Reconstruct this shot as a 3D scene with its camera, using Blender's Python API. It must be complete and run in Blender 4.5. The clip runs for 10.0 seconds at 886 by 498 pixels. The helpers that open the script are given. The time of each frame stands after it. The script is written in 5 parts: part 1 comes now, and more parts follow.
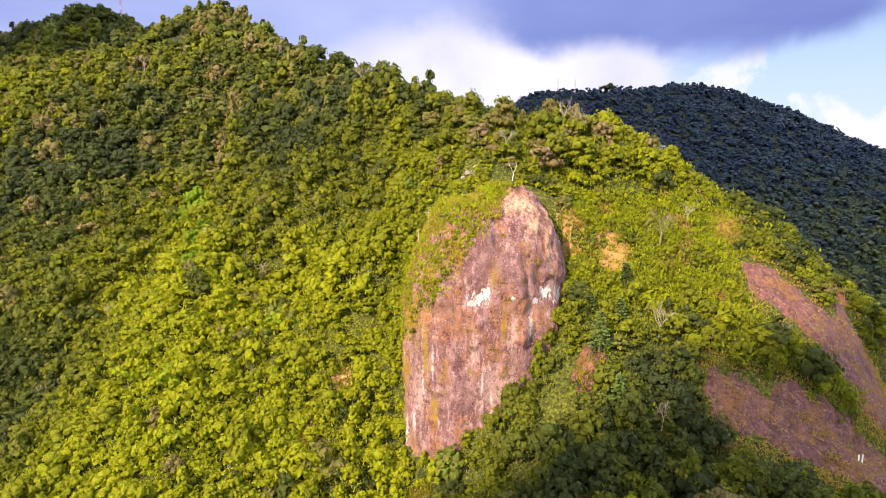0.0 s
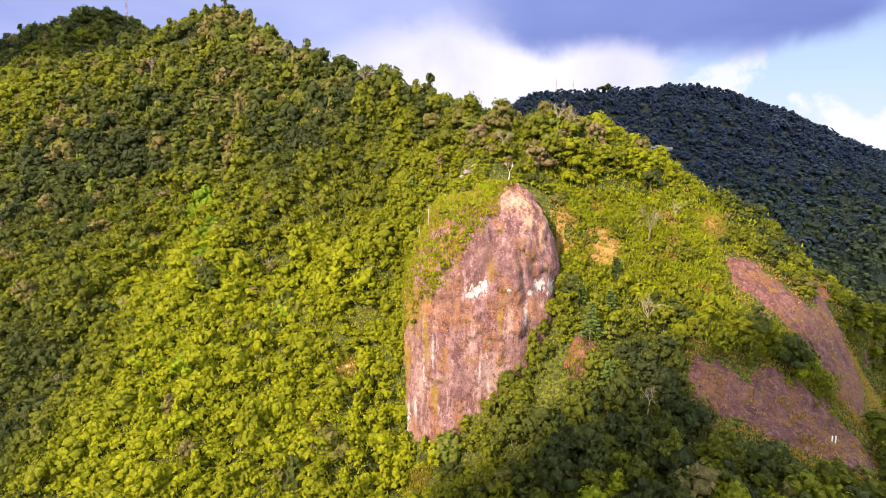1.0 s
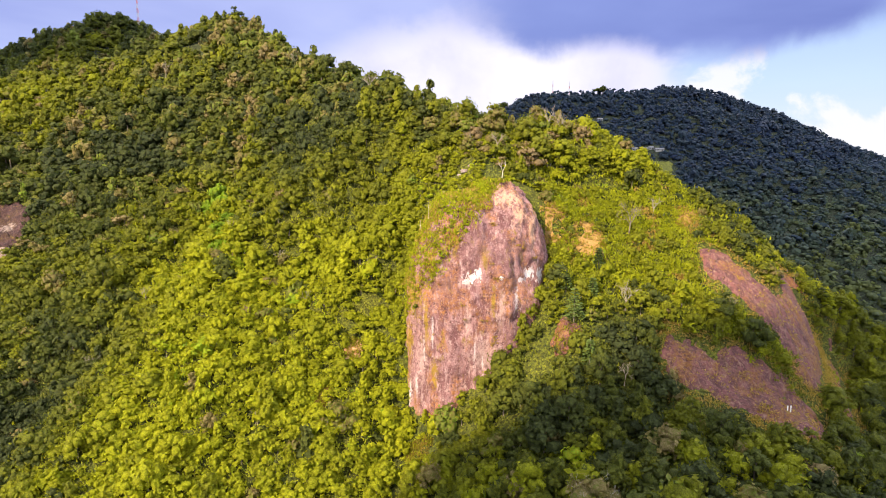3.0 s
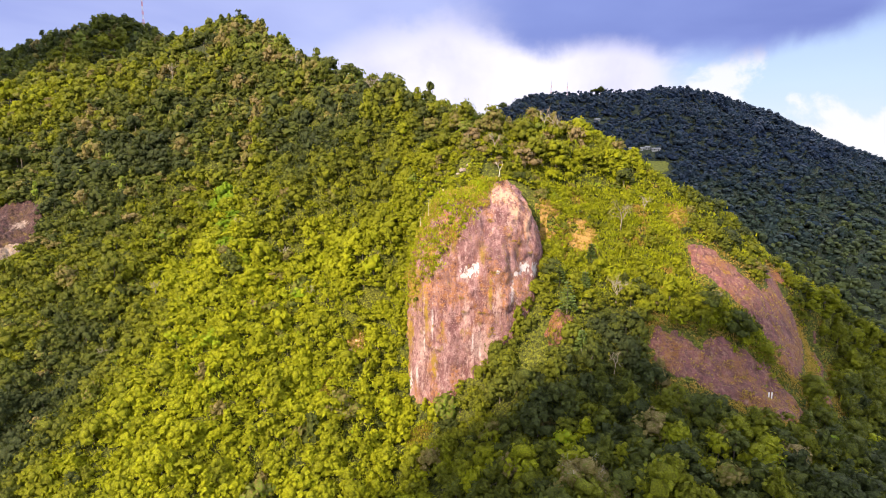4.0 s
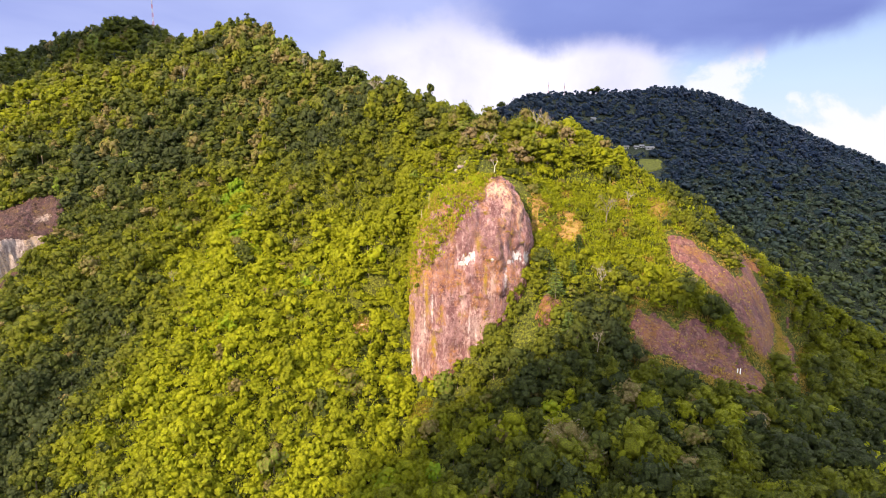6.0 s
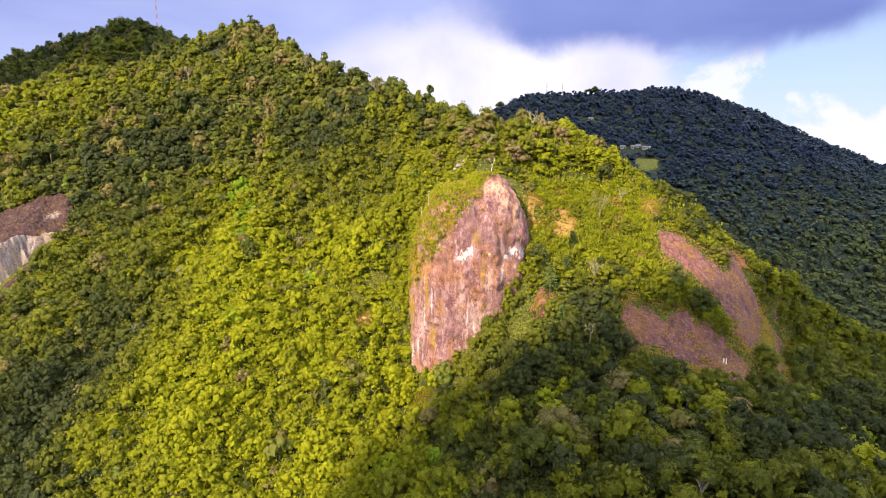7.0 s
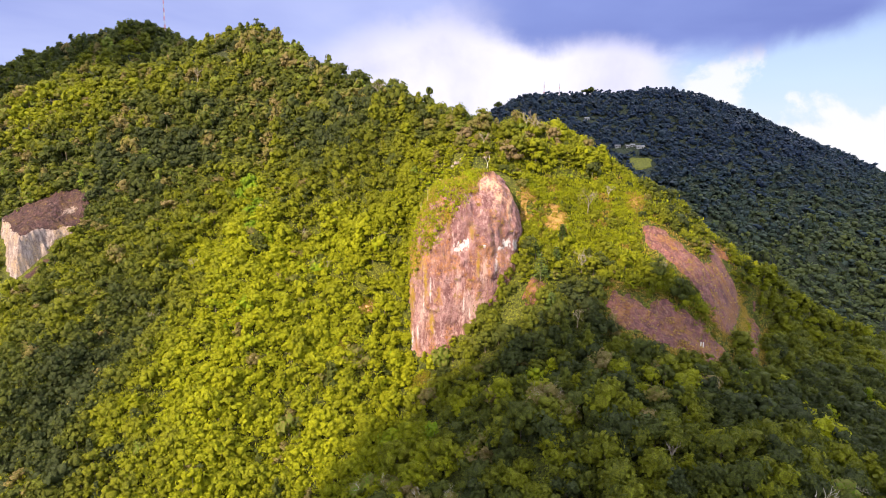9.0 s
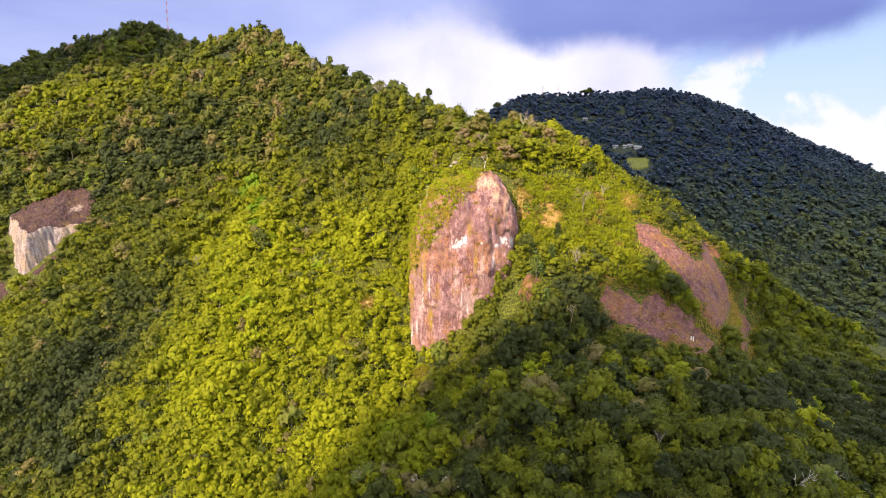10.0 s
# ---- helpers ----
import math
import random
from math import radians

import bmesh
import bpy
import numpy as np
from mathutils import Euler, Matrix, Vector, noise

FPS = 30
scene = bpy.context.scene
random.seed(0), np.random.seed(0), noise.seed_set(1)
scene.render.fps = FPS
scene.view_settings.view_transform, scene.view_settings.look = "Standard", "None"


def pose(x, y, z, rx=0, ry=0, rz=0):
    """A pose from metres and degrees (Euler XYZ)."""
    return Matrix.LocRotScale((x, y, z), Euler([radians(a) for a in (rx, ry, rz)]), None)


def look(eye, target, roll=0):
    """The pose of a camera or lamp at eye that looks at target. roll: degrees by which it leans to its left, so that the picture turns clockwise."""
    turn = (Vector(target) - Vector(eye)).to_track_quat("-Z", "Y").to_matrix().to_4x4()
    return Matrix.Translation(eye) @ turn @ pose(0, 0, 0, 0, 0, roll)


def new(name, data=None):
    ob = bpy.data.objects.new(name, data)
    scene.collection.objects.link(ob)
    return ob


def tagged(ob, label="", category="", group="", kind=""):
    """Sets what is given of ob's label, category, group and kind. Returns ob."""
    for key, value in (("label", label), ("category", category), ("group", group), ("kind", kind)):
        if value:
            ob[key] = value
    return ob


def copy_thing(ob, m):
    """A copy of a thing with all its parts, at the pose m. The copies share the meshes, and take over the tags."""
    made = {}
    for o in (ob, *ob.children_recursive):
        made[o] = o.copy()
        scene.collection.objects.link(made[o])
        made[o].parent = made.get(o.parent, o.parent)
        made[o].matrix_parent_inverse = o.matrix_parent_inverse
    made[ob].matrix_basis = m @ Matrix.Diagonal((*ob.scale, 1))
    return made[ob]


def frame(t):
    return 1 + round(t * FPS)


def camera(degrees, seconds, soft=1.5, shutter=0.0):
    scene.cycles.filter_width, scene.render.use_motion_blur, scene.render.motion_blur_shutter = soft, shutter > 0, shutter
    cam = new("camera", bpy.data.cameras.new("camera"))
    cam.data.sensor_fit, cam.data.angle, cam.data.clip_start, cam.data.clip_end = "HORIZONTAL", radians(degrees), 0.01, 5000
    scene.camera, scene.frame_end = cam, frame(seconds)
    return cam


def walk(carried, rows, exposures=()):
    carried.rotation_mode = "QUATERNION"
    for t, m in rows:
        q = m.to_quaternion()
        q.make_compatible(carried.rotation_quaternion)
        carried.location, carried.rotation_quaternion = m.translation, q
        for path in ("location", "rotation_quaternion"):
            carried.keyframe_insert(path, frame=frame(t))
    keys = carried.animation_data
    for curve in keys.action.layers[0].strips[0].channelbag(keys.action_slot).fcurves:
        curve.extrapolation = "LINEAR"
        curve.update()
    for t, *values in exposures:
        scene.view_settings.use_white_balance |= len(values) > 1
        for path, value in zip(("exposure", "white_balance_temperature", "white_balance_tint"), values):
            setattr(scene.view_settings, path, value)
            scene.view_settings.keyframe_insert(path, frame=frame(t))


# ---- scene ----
cam = camera(74.0, 10.0, soft=0.9)
PATH = [
    (0, (0.038, -0.019, 100.015), (0.043, 1.954, 99.686), -0.05),
    (0.5, (0.025, -5.29, 100.087), (0.031, -3.318, 99.758), -0.04),
    (1, (0.02, -10.601, 100.167), (0.026, -8.629, 99.837), -0.03),
    (1.5, (0.015, -15.95, 100.258), (0.022, -13.978, 99.928), -0.02),
    (2, (0.02, -21.205, 100.338), (0.027, -19.233, 100.008), 0.0),
    (2.5, (0.04, -26.395, 100.415), (0.048, -24.422, 100.085), 0.02),
    (4, (0.15, -42.054, 100.57), (0.16, -40.082, 100.239), 0.08),
    (4.5, (0.195, -47.144, 100.575), (0.205, -45.172, 100.242), 0.1),
    (5, (0.248, -52.22, 100.55), (0.258, -50.248, 100.217), 0.12),
    (5.5, (0.3, -57.29, 100.495), (0.31, -55.318, 100.16), 0.14),
    (7, (0.385, -72.478, 100.285), (0.398, -70.507, 99.947), 0.21),
    (7.5, (0.474, -77.317, 100.22), (0.487, -75.346, 99.881), 0.24),
    (8, (0.586, -81.995, 100.161), (0.6, -80.024, 99.821), 0.27),
    (8.5, (0.712, -86.475, 100.125), (0.727, -84.504, 99.784), 0.3),
    (9, (0.89, -90.795, 100.103), (0.905, -88.824, 99.762), 0.33),
    (9.5, (1.123, -94.992, 100.088), (1.139, -93.021, 99.746), 0.37),
    (10, (1.389, -98.89, 100.083), (1.405, -96.92, 99.742), 0.41),
]
walk(cam, [(t, look(eye, target, roll)) for t, eye, target, roll in PATH], exposures=[(0, 1.54), (10, 1.54)])

# ---- light ----
SUN_UP, SUN_FROM = 36.0, 222.0  # elevation; compass bearing from +y, clockwise
to_sun = Vector((math.sin(radians(SUN_FROM)) * math.cos(radians(SUN_UP)), math.cos(radians(SUN_FROM)) * math.cos(radians(SUN_UP)), math.sin(radians(SUN_UP))))
sun = new("sun", bpy.data.lights.new("sun", "SUN"))
sun.data.energy, sun.data.angle, sun.data.color = 5.0, radians(0.5), (1.0, 0.785, 0.53)
sun.matrix_world = look((0, 0, 900), Vector((0, 0, 900)) - to_sun)


def node(tree, kind, settings=None, **inputs):
    """Add a shader node; inputs by name (underscores for spaces) are values or sockets."""
    n = tree.nodes.new(kind)
    for key, value in (settings or {}).items():
        setattr(n, key, value)
    for key, value in inputs.items():
        slot = n.inputs[int(key[1:])] if key[0] == "i" and key[1:].isdigit() else n.inputs[key.replace("_", " ")]
        if isinstance(value, bpy.types.NodeSocket):
            tree.links.new(value, slot)
        else:
            slot.default_value = value
    return n


def calc(tree, op, a, b=0.0, c=0.0):
    return node(tree, "ShaderNodeMath", {"operation": op}, i0=a, i1=b, i2=c).outputs[0]


def blend(tree, factor, a, b, how="MIX"):
    n = node(tree, "ShaderNodeMix", {"data_type": "RGBA", "blend_type": how}, i0=factor, i6=a, i7=b)
    return n.outputs[2]


def ramp(tree, factor, stops, smooth=False):
    n = node(tree, "ShaderNodeValToRGB", None, Fac=factor)
    n.color_ramp.interpolation = "EASE" if smooth else "LINEAR"
    while len(n.color_ramp.elements) < len(stops):
        n.color_ramp.elements.new(0.5)
    for e, (at, colour) in zip(n.color_ramp.elements, stops):
        e.position, e.color = at, (*colour, 1) if len(colour) == 3 else colour
    return n.outputs[0]


def span(tree, value, lo, hi):
    """0 below lo, 1 above hi, eased between."""
    return node(tree, "ShaderNodeMapRange", {"interpolation_type": "SMOOTHSTEP"}, Value=value, From_Min=lo, From_Max=hi).outputs[0]


def build_world():
    world = bpy.data.worlds.new("sky")
    scene.world = world
    world.use_nodes = True
    tree = world.node_tree
    tree.nodes.clear()
    sky = node(tree, "ShaderNodeTexSky", {"sky_type": "NISHITA", "sun_disc": False, "sun_elevation": radians(SUN_UP), "sun_rotation": radians(SUN_FROM), "altitude": 1200.0})
    clear = blend(tree, 1.0, sky.outputs[0], (0.14, 0.14, 0.14, 1), "MULTIPLY")
    where = node(tree, "ShaderNodeTexCoord").outputs["Generated"]
    axes = node(tree, "ShaderNodeSeparateXYZ", None, Vector=where)
    x, y, z = axes.outputs
    # clouds lie on a flat deck: spread the pattern towards the horizon
    low = calc(tree, "ADD", calc(tree, "ABSOLUTE", z), 0.10)
    flat = node(tree, "ShaderNodeCombineXYZ", None, X=calc(tree, "DIVIDE", x, low), Y=calc(tree, "DIVIDE", y, low), Z=z).outputs[0]
    puff = node(tree, "ShaderNodeTexNoise", None, Vector=where, Scale=5.5, Detail=7.0, Roughness=0.55, Distortion=0.25).outputs[0]
    broad = node(tree, "ShaderNodeTexNoise", None, Vector=flat, Scale=0.55, Detail=5.0, Roughness=0.5, Distortion=0.3).outputs[0]
    side = calc(tree, "DIVIDE", x, calc(tree, "MAXIMUM", calc(tree, "ABSOLUTE", y), 0.05))
    ruffle = calc(tree, "MULTIPLY", calc(tree, "SUBTRACT", puff, 0.5), 0.22)
    # lavender veil over most of the sky
    veil = ramp(tree, broad, [(0.3, (0.35, 0.40, 0.83)), (0.55, (0.51, 0.56, 0.97)), (0.75, (0.70, 0.70, 1.02))])
    colour = blend(tree, 0.86, clear, veil)
    # clear blue gap low on one side
    gap = calc(tree, "MULTIPLY", span(tree, calc(tree, "ADD", side, ruffle), 0.26, 0.5), calc(tree, "SUBTRACT", 1.0, span(tree, calc(tree, "ADD", z, ruffle), 0.14, 0.24)))
    gap = calc(tree, "MULTIPLY", gap, 0.9)
    colour = blend(tree, gap, colour, ramp(tree, z, [(0.0, (0.80, 0.88, 1.0)), (0.1, (0.62, 0.79, 1.02)), (0.3, (0.28, 0.46, 0.98))]))
    # bright cumulus over the saddle
    heap_x = calc(tree, "SUBTRACT", calc(tree, "ADD", side, calc(tree, "MULTIPLY", ruffle, 1.4)), 0.09)
    heap_z = calc(tree, "SUBTRACT", calc(tree, "ADD", z, calc(tree, "MULTIPLY", ruffle, 0.9)), 0.10)
    heap = calc(tree, "ADD", calc(tree, "POWER", calc(tree, "DIVIDE", heap_x, 0.34), 2.0), calc(tree, "POWER", calc(tree, "DIVIDE", calc(tree, "ABSOLUTE", heap_z), 0.10), 2.0))
    heap = calc(tree, "SUBTRACT", 1.0, span(tree, heap, 0.35, 1.25))
    white = ramp(tree, puff, [(0.3, (0.76, 0.75, 1.02)), (0.55, (0.98, 0.95, 1.10))])
    colour = blend(tree, calc(tree, "MULTIPLY", heap, 0.97), colour, white)
    # small white heads low in the blue gap
    heads = calc(tree, "MULTIPLY", span(tree, calc(tree, "ADD", puff, calc(tree, "MULTIPLY", z, -1.0)), 0.47, 0.53), span(tree, side, 0.3, 0.42))
    colour = blend(tree, calc(tree, "MULTIPLY", heads, 0.75), colour, (1.0, 0.97, 1.0, 1))
    # dark slate cloud base that hangs into the view
    left_of = calc(tree, "MULTIPLY", calc(tree, "MAXIMUM", calc(tree, "SUBTRACT", 0.36, side), 0.0), 0.12)
    right_of = calc(tree, "MULTIPLY", calc(tree, "MAXIMUM", calc(tree, "SUBTRACT", side, 0.36), 0.0), 0.05)
    hang = calc(tree, "SUBTRACT", calc(tree, "SUBTRACT", z, left_of), right_of)
    deck = span(tree, calc(tree, "ADD", hang, calc(tree, "MULTIPLY", ruffle, 0.4)), 0.122, 0.166)
    deck = calc(tree, "MULTIPLY", deck, span(tree, side, -0.05, 0.16))
    deck = calc(tree, "MULTIPLY", deck, calc(tree, "SUBTRACT", 1.0, calc(tree, "MULTIPLY", span(tree, calc(tree, "SUBTRACT", side, calc(tree, "MULTIPLY", z, 0.5)), 0.58, 0.70), 0.75)))
    slate = ramp(tree, broad, [(0.3, (0.20, 0.26, 0.63)), (0.7, (0.31, 0.39, 0.82))])
    colour = blend(tree, deck, colour, slate)
    # brighter, whiter cloud overhead and round the sun, behind the viewer
    over = span(tree, calc(tree, "ADD", z, calc(tree, "MULTIPLY", ruffle, 0.5)), 0.24, 0.5)
    rear = calc(tree, "MULTIPLY", span(tree, calc(tree, "MULTIPLY", y, -1.0), 0.1, 0.6), span(tree, z, -0.02, 0.1))
    colour = blend(tree, calc(tree, "MAXIMUM", over, rear), colour, ramp(tree, broad, [(0.3, (1.75, 1.8, 2.0)), (0.7, (3.7, 3.6, 3.6))]))
    back = node(tree, "ShaderNodeBackground", None, Color=colour, Strength=0.37)
    out = node(tree, "ShaderNodeOutputWorld", None, Surface=back.outputs[0])


build_world()

# ---- materials ----
def material(name):
    mat = bpy.data.materials.new(name)
    mat.use_nodes = True
    tree = mat.node_tree
    tree.nodes.clear()
    return mat, tree, node(tree, "ShaderNodeOutputMaterial")


def finish(tree, out, colour, rough=0.8, bump=None, strength=0.4, distance=0.3, metal=0.0):
    shader = node(tree, "ShaderNodeBsdfPrincipled", None, Base_Color=colour, Roughness=rough, Metallic=metal)
    shader.inputs["Specular IOR Level"].default_value = 0.25
    if bump is not None:
        relief = node(tree, "ShaderNodeBump", None, Height=bump, Strength=strength, Distance=distance)
        tree.links.new(relief.outputs[0], shader.inputs["Normal"])
    tree.links.new(shader.outputs[0], out.inputs["Surface"])


def noise_at(tree, vector, scale, detail=4.0, rough=0.55, squash=None):
    if squash:
        vector = node(tree, "ShaderNodeVectorMath", {"operation": "MULTIPLY"}, i0=vector, i1=squash).outputs[0]
    return node(tree, "ShaderNodeTexNoise", None, Vector=vector, Scale=scale, Detail=detail, Roughness=rough).outputs[0]


LEAF_HUES = [(0.0, (0.046, 0.061, 0.024)), (0.16, (0.094, 0.112, 0.018)), (0.34, (0.164, 0.178, 0.012)), (0.52, (0.236, 0.258, 0.009)),
             (0.68, (0.306, 0.322, 0.010)), (0.80, (0.155, 0.275, 0.014)), (0.90, (0.185, 0.155, 0.05)), (1.0, (0.25, 0.19, 0.115))]


def leaf_material(name, per_object, low=0.04, reach=0.36, hues=None, contrast=0.22, relief=1.0, lean=1.0):
    """Broadleaf foliage. The hue comes from each tree's own tint."""
    mat, tree, out = material(name)
    place = node(tree, "ShaderNodeNewGeometry").outputs["Position"]
    if per_object:
        tint = node(tree, "ShaderNodeObjectInfo").outputs["Random"]
        tint = calc(tree, "ADD", low, calc(tree, "MULTIPLY", tint, reach))
    else:
        tint = node(tree, "ShaderNodeAttribute", {"attribute_name": "tint"}).outputs["Fac"]
    mottle = noise_at(tree, place, 0.45, 3.0)
    cells = node(tree, "ShaderNodeTexVoronoi", None, Vector=place, Scale=2.8, Randomness=1.0)
    shade = node(tree, "ShaderNodeSeparateColor", None, Color=cells.outputs["Color"]).outputs[0]
    tint = calc(tree, "ADD", tint, calc(tree, "MULTIPLY", calc(tree, "SUBTRACT", mottle, 0.5), 0.14))
    tint = calc(tree, "ADD", tint, calc(tree, "MULTIPLY", calc(tree, "SUBTRACT", shade, 0.5), 0.10))
    colour = ramp(tree, tint, hues or LEAF_HUES)
    colour = blend(tree, 1.0, colour, ramp(tree, shade, [(0.0, (1.16 - contrast,) * 3), (1.0, (1.16 + contrast,) * 3)]), "MULTIPLY")
    # leaves lean with the surface of their clump
    clump = node(tree, "ShaderNodeAttribute", {"attribute_name": "round"}).outputs["Vector"]
    clump = node(tree, "ShaderNodeVectorTransform", {"vector_type": "VECTOR", "convert_from": "OBJECT", "convert_to": "WORLD"}, Vector=clump).outputs[0]
    clump = node(tree, "ShaderNodeVectorMath", {"operation": "NORMALIZE"}, i0=clump).outputs[0]
    clump = node(tree, "ShaderNodeVectorMath", {"operation": "SCALE"}, i0=clump, Scale=lean).outputs[0]
    leaning = node(tree, "ShaderNodeVectorMath", {"operation": "ADD"}, i0=clump, i1=node(tree, "ShaderNodeNewGeometry").outputs["Normal"]).outputs[0]
    leaning = node(tree, "ShaderNodeVectorMath", {"operation": "NORMALIZE"}, i0=leaning).outputs[0]
    bumpy = node(tree, "ShaderNodeBump", None, Height=cells.outputs["Distance"], Strength=relief, Distance=0.45, Normal=leaning).outputs[0]
    face = node(tree, "ShaderNodeBsdfPrincipled", None, Base_Color=colour, Roughness=0.55, Normal=bumpy)
    face.inputs["Specular IOR Level"].default_value = 0.2
    glow = node(tree, "ShaderNodeBsdfTranslucent", None, Color=blend(tree, 1.0, colour, (1.25, 1.3, 0.6, 1), "MULTIPLY"), Normal=leaning)
    both = node(tree, "ShaderNodeMixShader", None, Fac=0.52, i1=face.outputs[0], i2=glow.outputs[0])
    tree.links.new(both.outputs[0], out.inputs["Surface"])
    return mat


def bark_material(name, dark, pale):
    mat, tree, out = material(name)
    place = node(tree, "ShaderNodeTexCoord").outputs["Object"]
    streak = noise_at(tree, place, 1.5, 4.0, 0.6, (3.0, 3.0, 0.5))
    finish(tree, out, ramp(tree, streak, [(0.3, dark), (0.7, pale)]), 0.85, streak, 0.5, 0.1)
    return mat


def ground_material():
    """Leaf litter and low growth, darker green farther off, with distance haze painted blue on the far plain."""
    mat, tree, out = material("forest_floor")
    place = node(tree, "ShaderNodeNewGeometry").outputs["Position"]
    broad, fine = noise_at(tree, place, 0.03, 4.0), noise_at(tree, place, 0.9, 8.0, 0.7)
    growth = ramp(tree, fine, [(0.32, (0.020, 0.026, 0.008)), (0.5, (0.065, 0.080, 0.010)), (0.68, (0.17, 0.18, 0.012))])
    growth = blend(tree, ramp(tree, broad, [(0.4, (0, 0, 0)), (0.65, (0.4, 0.4, 0.4))]), growth, (0.13, 0.13, 0.012, 1))
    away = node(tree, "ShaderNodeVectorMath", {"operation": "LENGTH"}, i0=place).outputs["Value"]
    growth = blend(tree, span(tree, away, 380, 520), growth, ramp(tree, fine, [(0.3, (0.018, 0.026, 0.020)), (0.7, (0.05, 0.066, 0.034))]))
    # haze over the distant plain, put into the ground colour
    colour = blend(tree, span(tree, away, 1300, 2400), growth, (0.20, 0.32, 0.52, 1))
    cells = node(tree, "ShaderNodeTexVoronoi", None, Vector=place, Scale=1.4, Randomness=1.0)
    shade = node(tree, "ShaderNodeSeparateColor", None, Color=cells.outputs["Color"]).outputs[0]
    colour = blend(tree, 1.0, colour, ramp(tree, shade, [(0.0, (0.35, 0.35, 0.35)), (1.0, (1.3, 1.3, 1.2))]), "MULTIPLY")
    finish(tree, out, colour, 0.9, calc(tree, "ADD", fine, cells.outputs["Distance"]), 1.0, 1.2)
    return mat


def stain(tree, x, z, jag, blobs):
    """A ragged mark: 1 inside blobs of (x, z, half width, half height)."""
    total = None
    for bx, bz, hw, hh in blobs:
        dx = calc(tree, "DIVIDE", calc(tree, "SUBTRACT", x, bx), hw)
        dz = calc(tree, "DIVIDE", calc(tree, "SUBTRACT", z, bz), hh)
        d = calc(tree, "SQRT", calc(tree, "ADD", calc(tree, "MULTIPLY", dx, dx), calc(tree, "MULTIPLY", dz, dz)))
        mark = calc(tree, "SUBTRACT", calc(tree, "ADD", 1.0, jag), d)
        total = mark if total is None else calc(tree, "MAXIMUM", total, mark)
    return total


def rock_material(name, bare, dark, rust, pale, moss_amount, marks=()):
    """Weathered volcanic rock with water streaks down the face, rust lichen, pale scars and moss."""
    mat, tree, out = material(name)
    place = node(tree, "ShaderNodeNewGeometry").outputs["Position"]
    streak = noise_at(tree, place, 0.42, 6.0, 0.62, (1.0, 1.0, 0.20))
    fine_streak = noise_at(tree, place, 1.1, 5.0, 0.65, (1.0, 1.0, 0.16))
    lumps = noise_at(tree, place, 0.13, 5.0, 0.6, (1.0, 1.0, 0.55))
    grit = noise_at(tree, place, 1.1, 8.0, 0.72)
    specks = noise_at(tree, place, 2.2, 5.0, 0.75)
    colour = blend(tree, span(tree, streak, 0.40, 0.60), dark, bare)
    colour = blend(tree, calc(tree, "MULTIPLY", span(tree, fine_streak, 0.52, 0.66), 0.6), colour, pale)
    mottle = noise_at(tree, place, 0.42, 6.0, 0.68)
    colour = blend(tree, calc(tree, "MULTIPLY", span(tree, mottle, 0.50, 0.62), 0.75), colour, dark)
    colour = blend(tree, calc(tree, "MULTIPLY", span(tree, mottle, 0.42, 0.34), 0.55), colour, pale)
    colour = blend(tree, calc(tree, "MULTIPLY", span(tree, lumps, 0.46, 0.6), calc(tree, "MULTIPLY", span(tree, grit, 0.40, 0.58), 0.8)), colour, rust)
    colour = blend(tree, calc(tree, "MULTIPLY", span(tree, specks, 0.58, 0.64), 0.85), colour, pale)
    colour = blend(tree, calc(tree, "MULTIPLY", span(tree, grit, 0.45, 0.36), 0.85), colour, (0.07, 0.030, 0.022, 1))
    green = calc(tree, "MULTIPLY", span(tree, noise_at(tree, place, 0.30, 7.0, 0.7, (1.0, 1.0, 0.35)), 0.56, 0.66), moss_amount)
    mossy = ramp(tree, grit, [(0.3, (0.10, 0.07, 0.008)), (0.55, (0.26, 0.18, 0.012)), (0.75, (0.24, 0.24, 0.02))])
    colour = blend(tree, green, colour, mossy)
    if marks:
        x, y, z = node(tree, "ShaderNodeSeparateXYZ", None, Vector=place).outputs
        rag = calc(tree, "MULTIPLY", calc(tree, "SUBTRACT", noise_at(tree, place, 0.8, 7.0, 0.75, (1.0, 1.0, 0.6)), 0.5), 4.6)
        for soft, strength, tones, blobs in marks:
            amount = calc(tree, "MULTIPLY", span(tree, stain(tree, x, z, rag, blobs), 0.0, soft), strength)
            colour = blend(tree, amount, colour, ramp(tree, specks, [(0.3, tones[0]), (0.7, tones[1])]))
    both = calc(tree, "ADD", calc(tree, "MULTIPLY", streak, 0.8), calc(tree, "ADD", grit, calc(tree, "MULTIPLY", specks, 0.5)))
    finish(tree, out, colour, 0.85, both, 1.0, 1.2)
    return mat


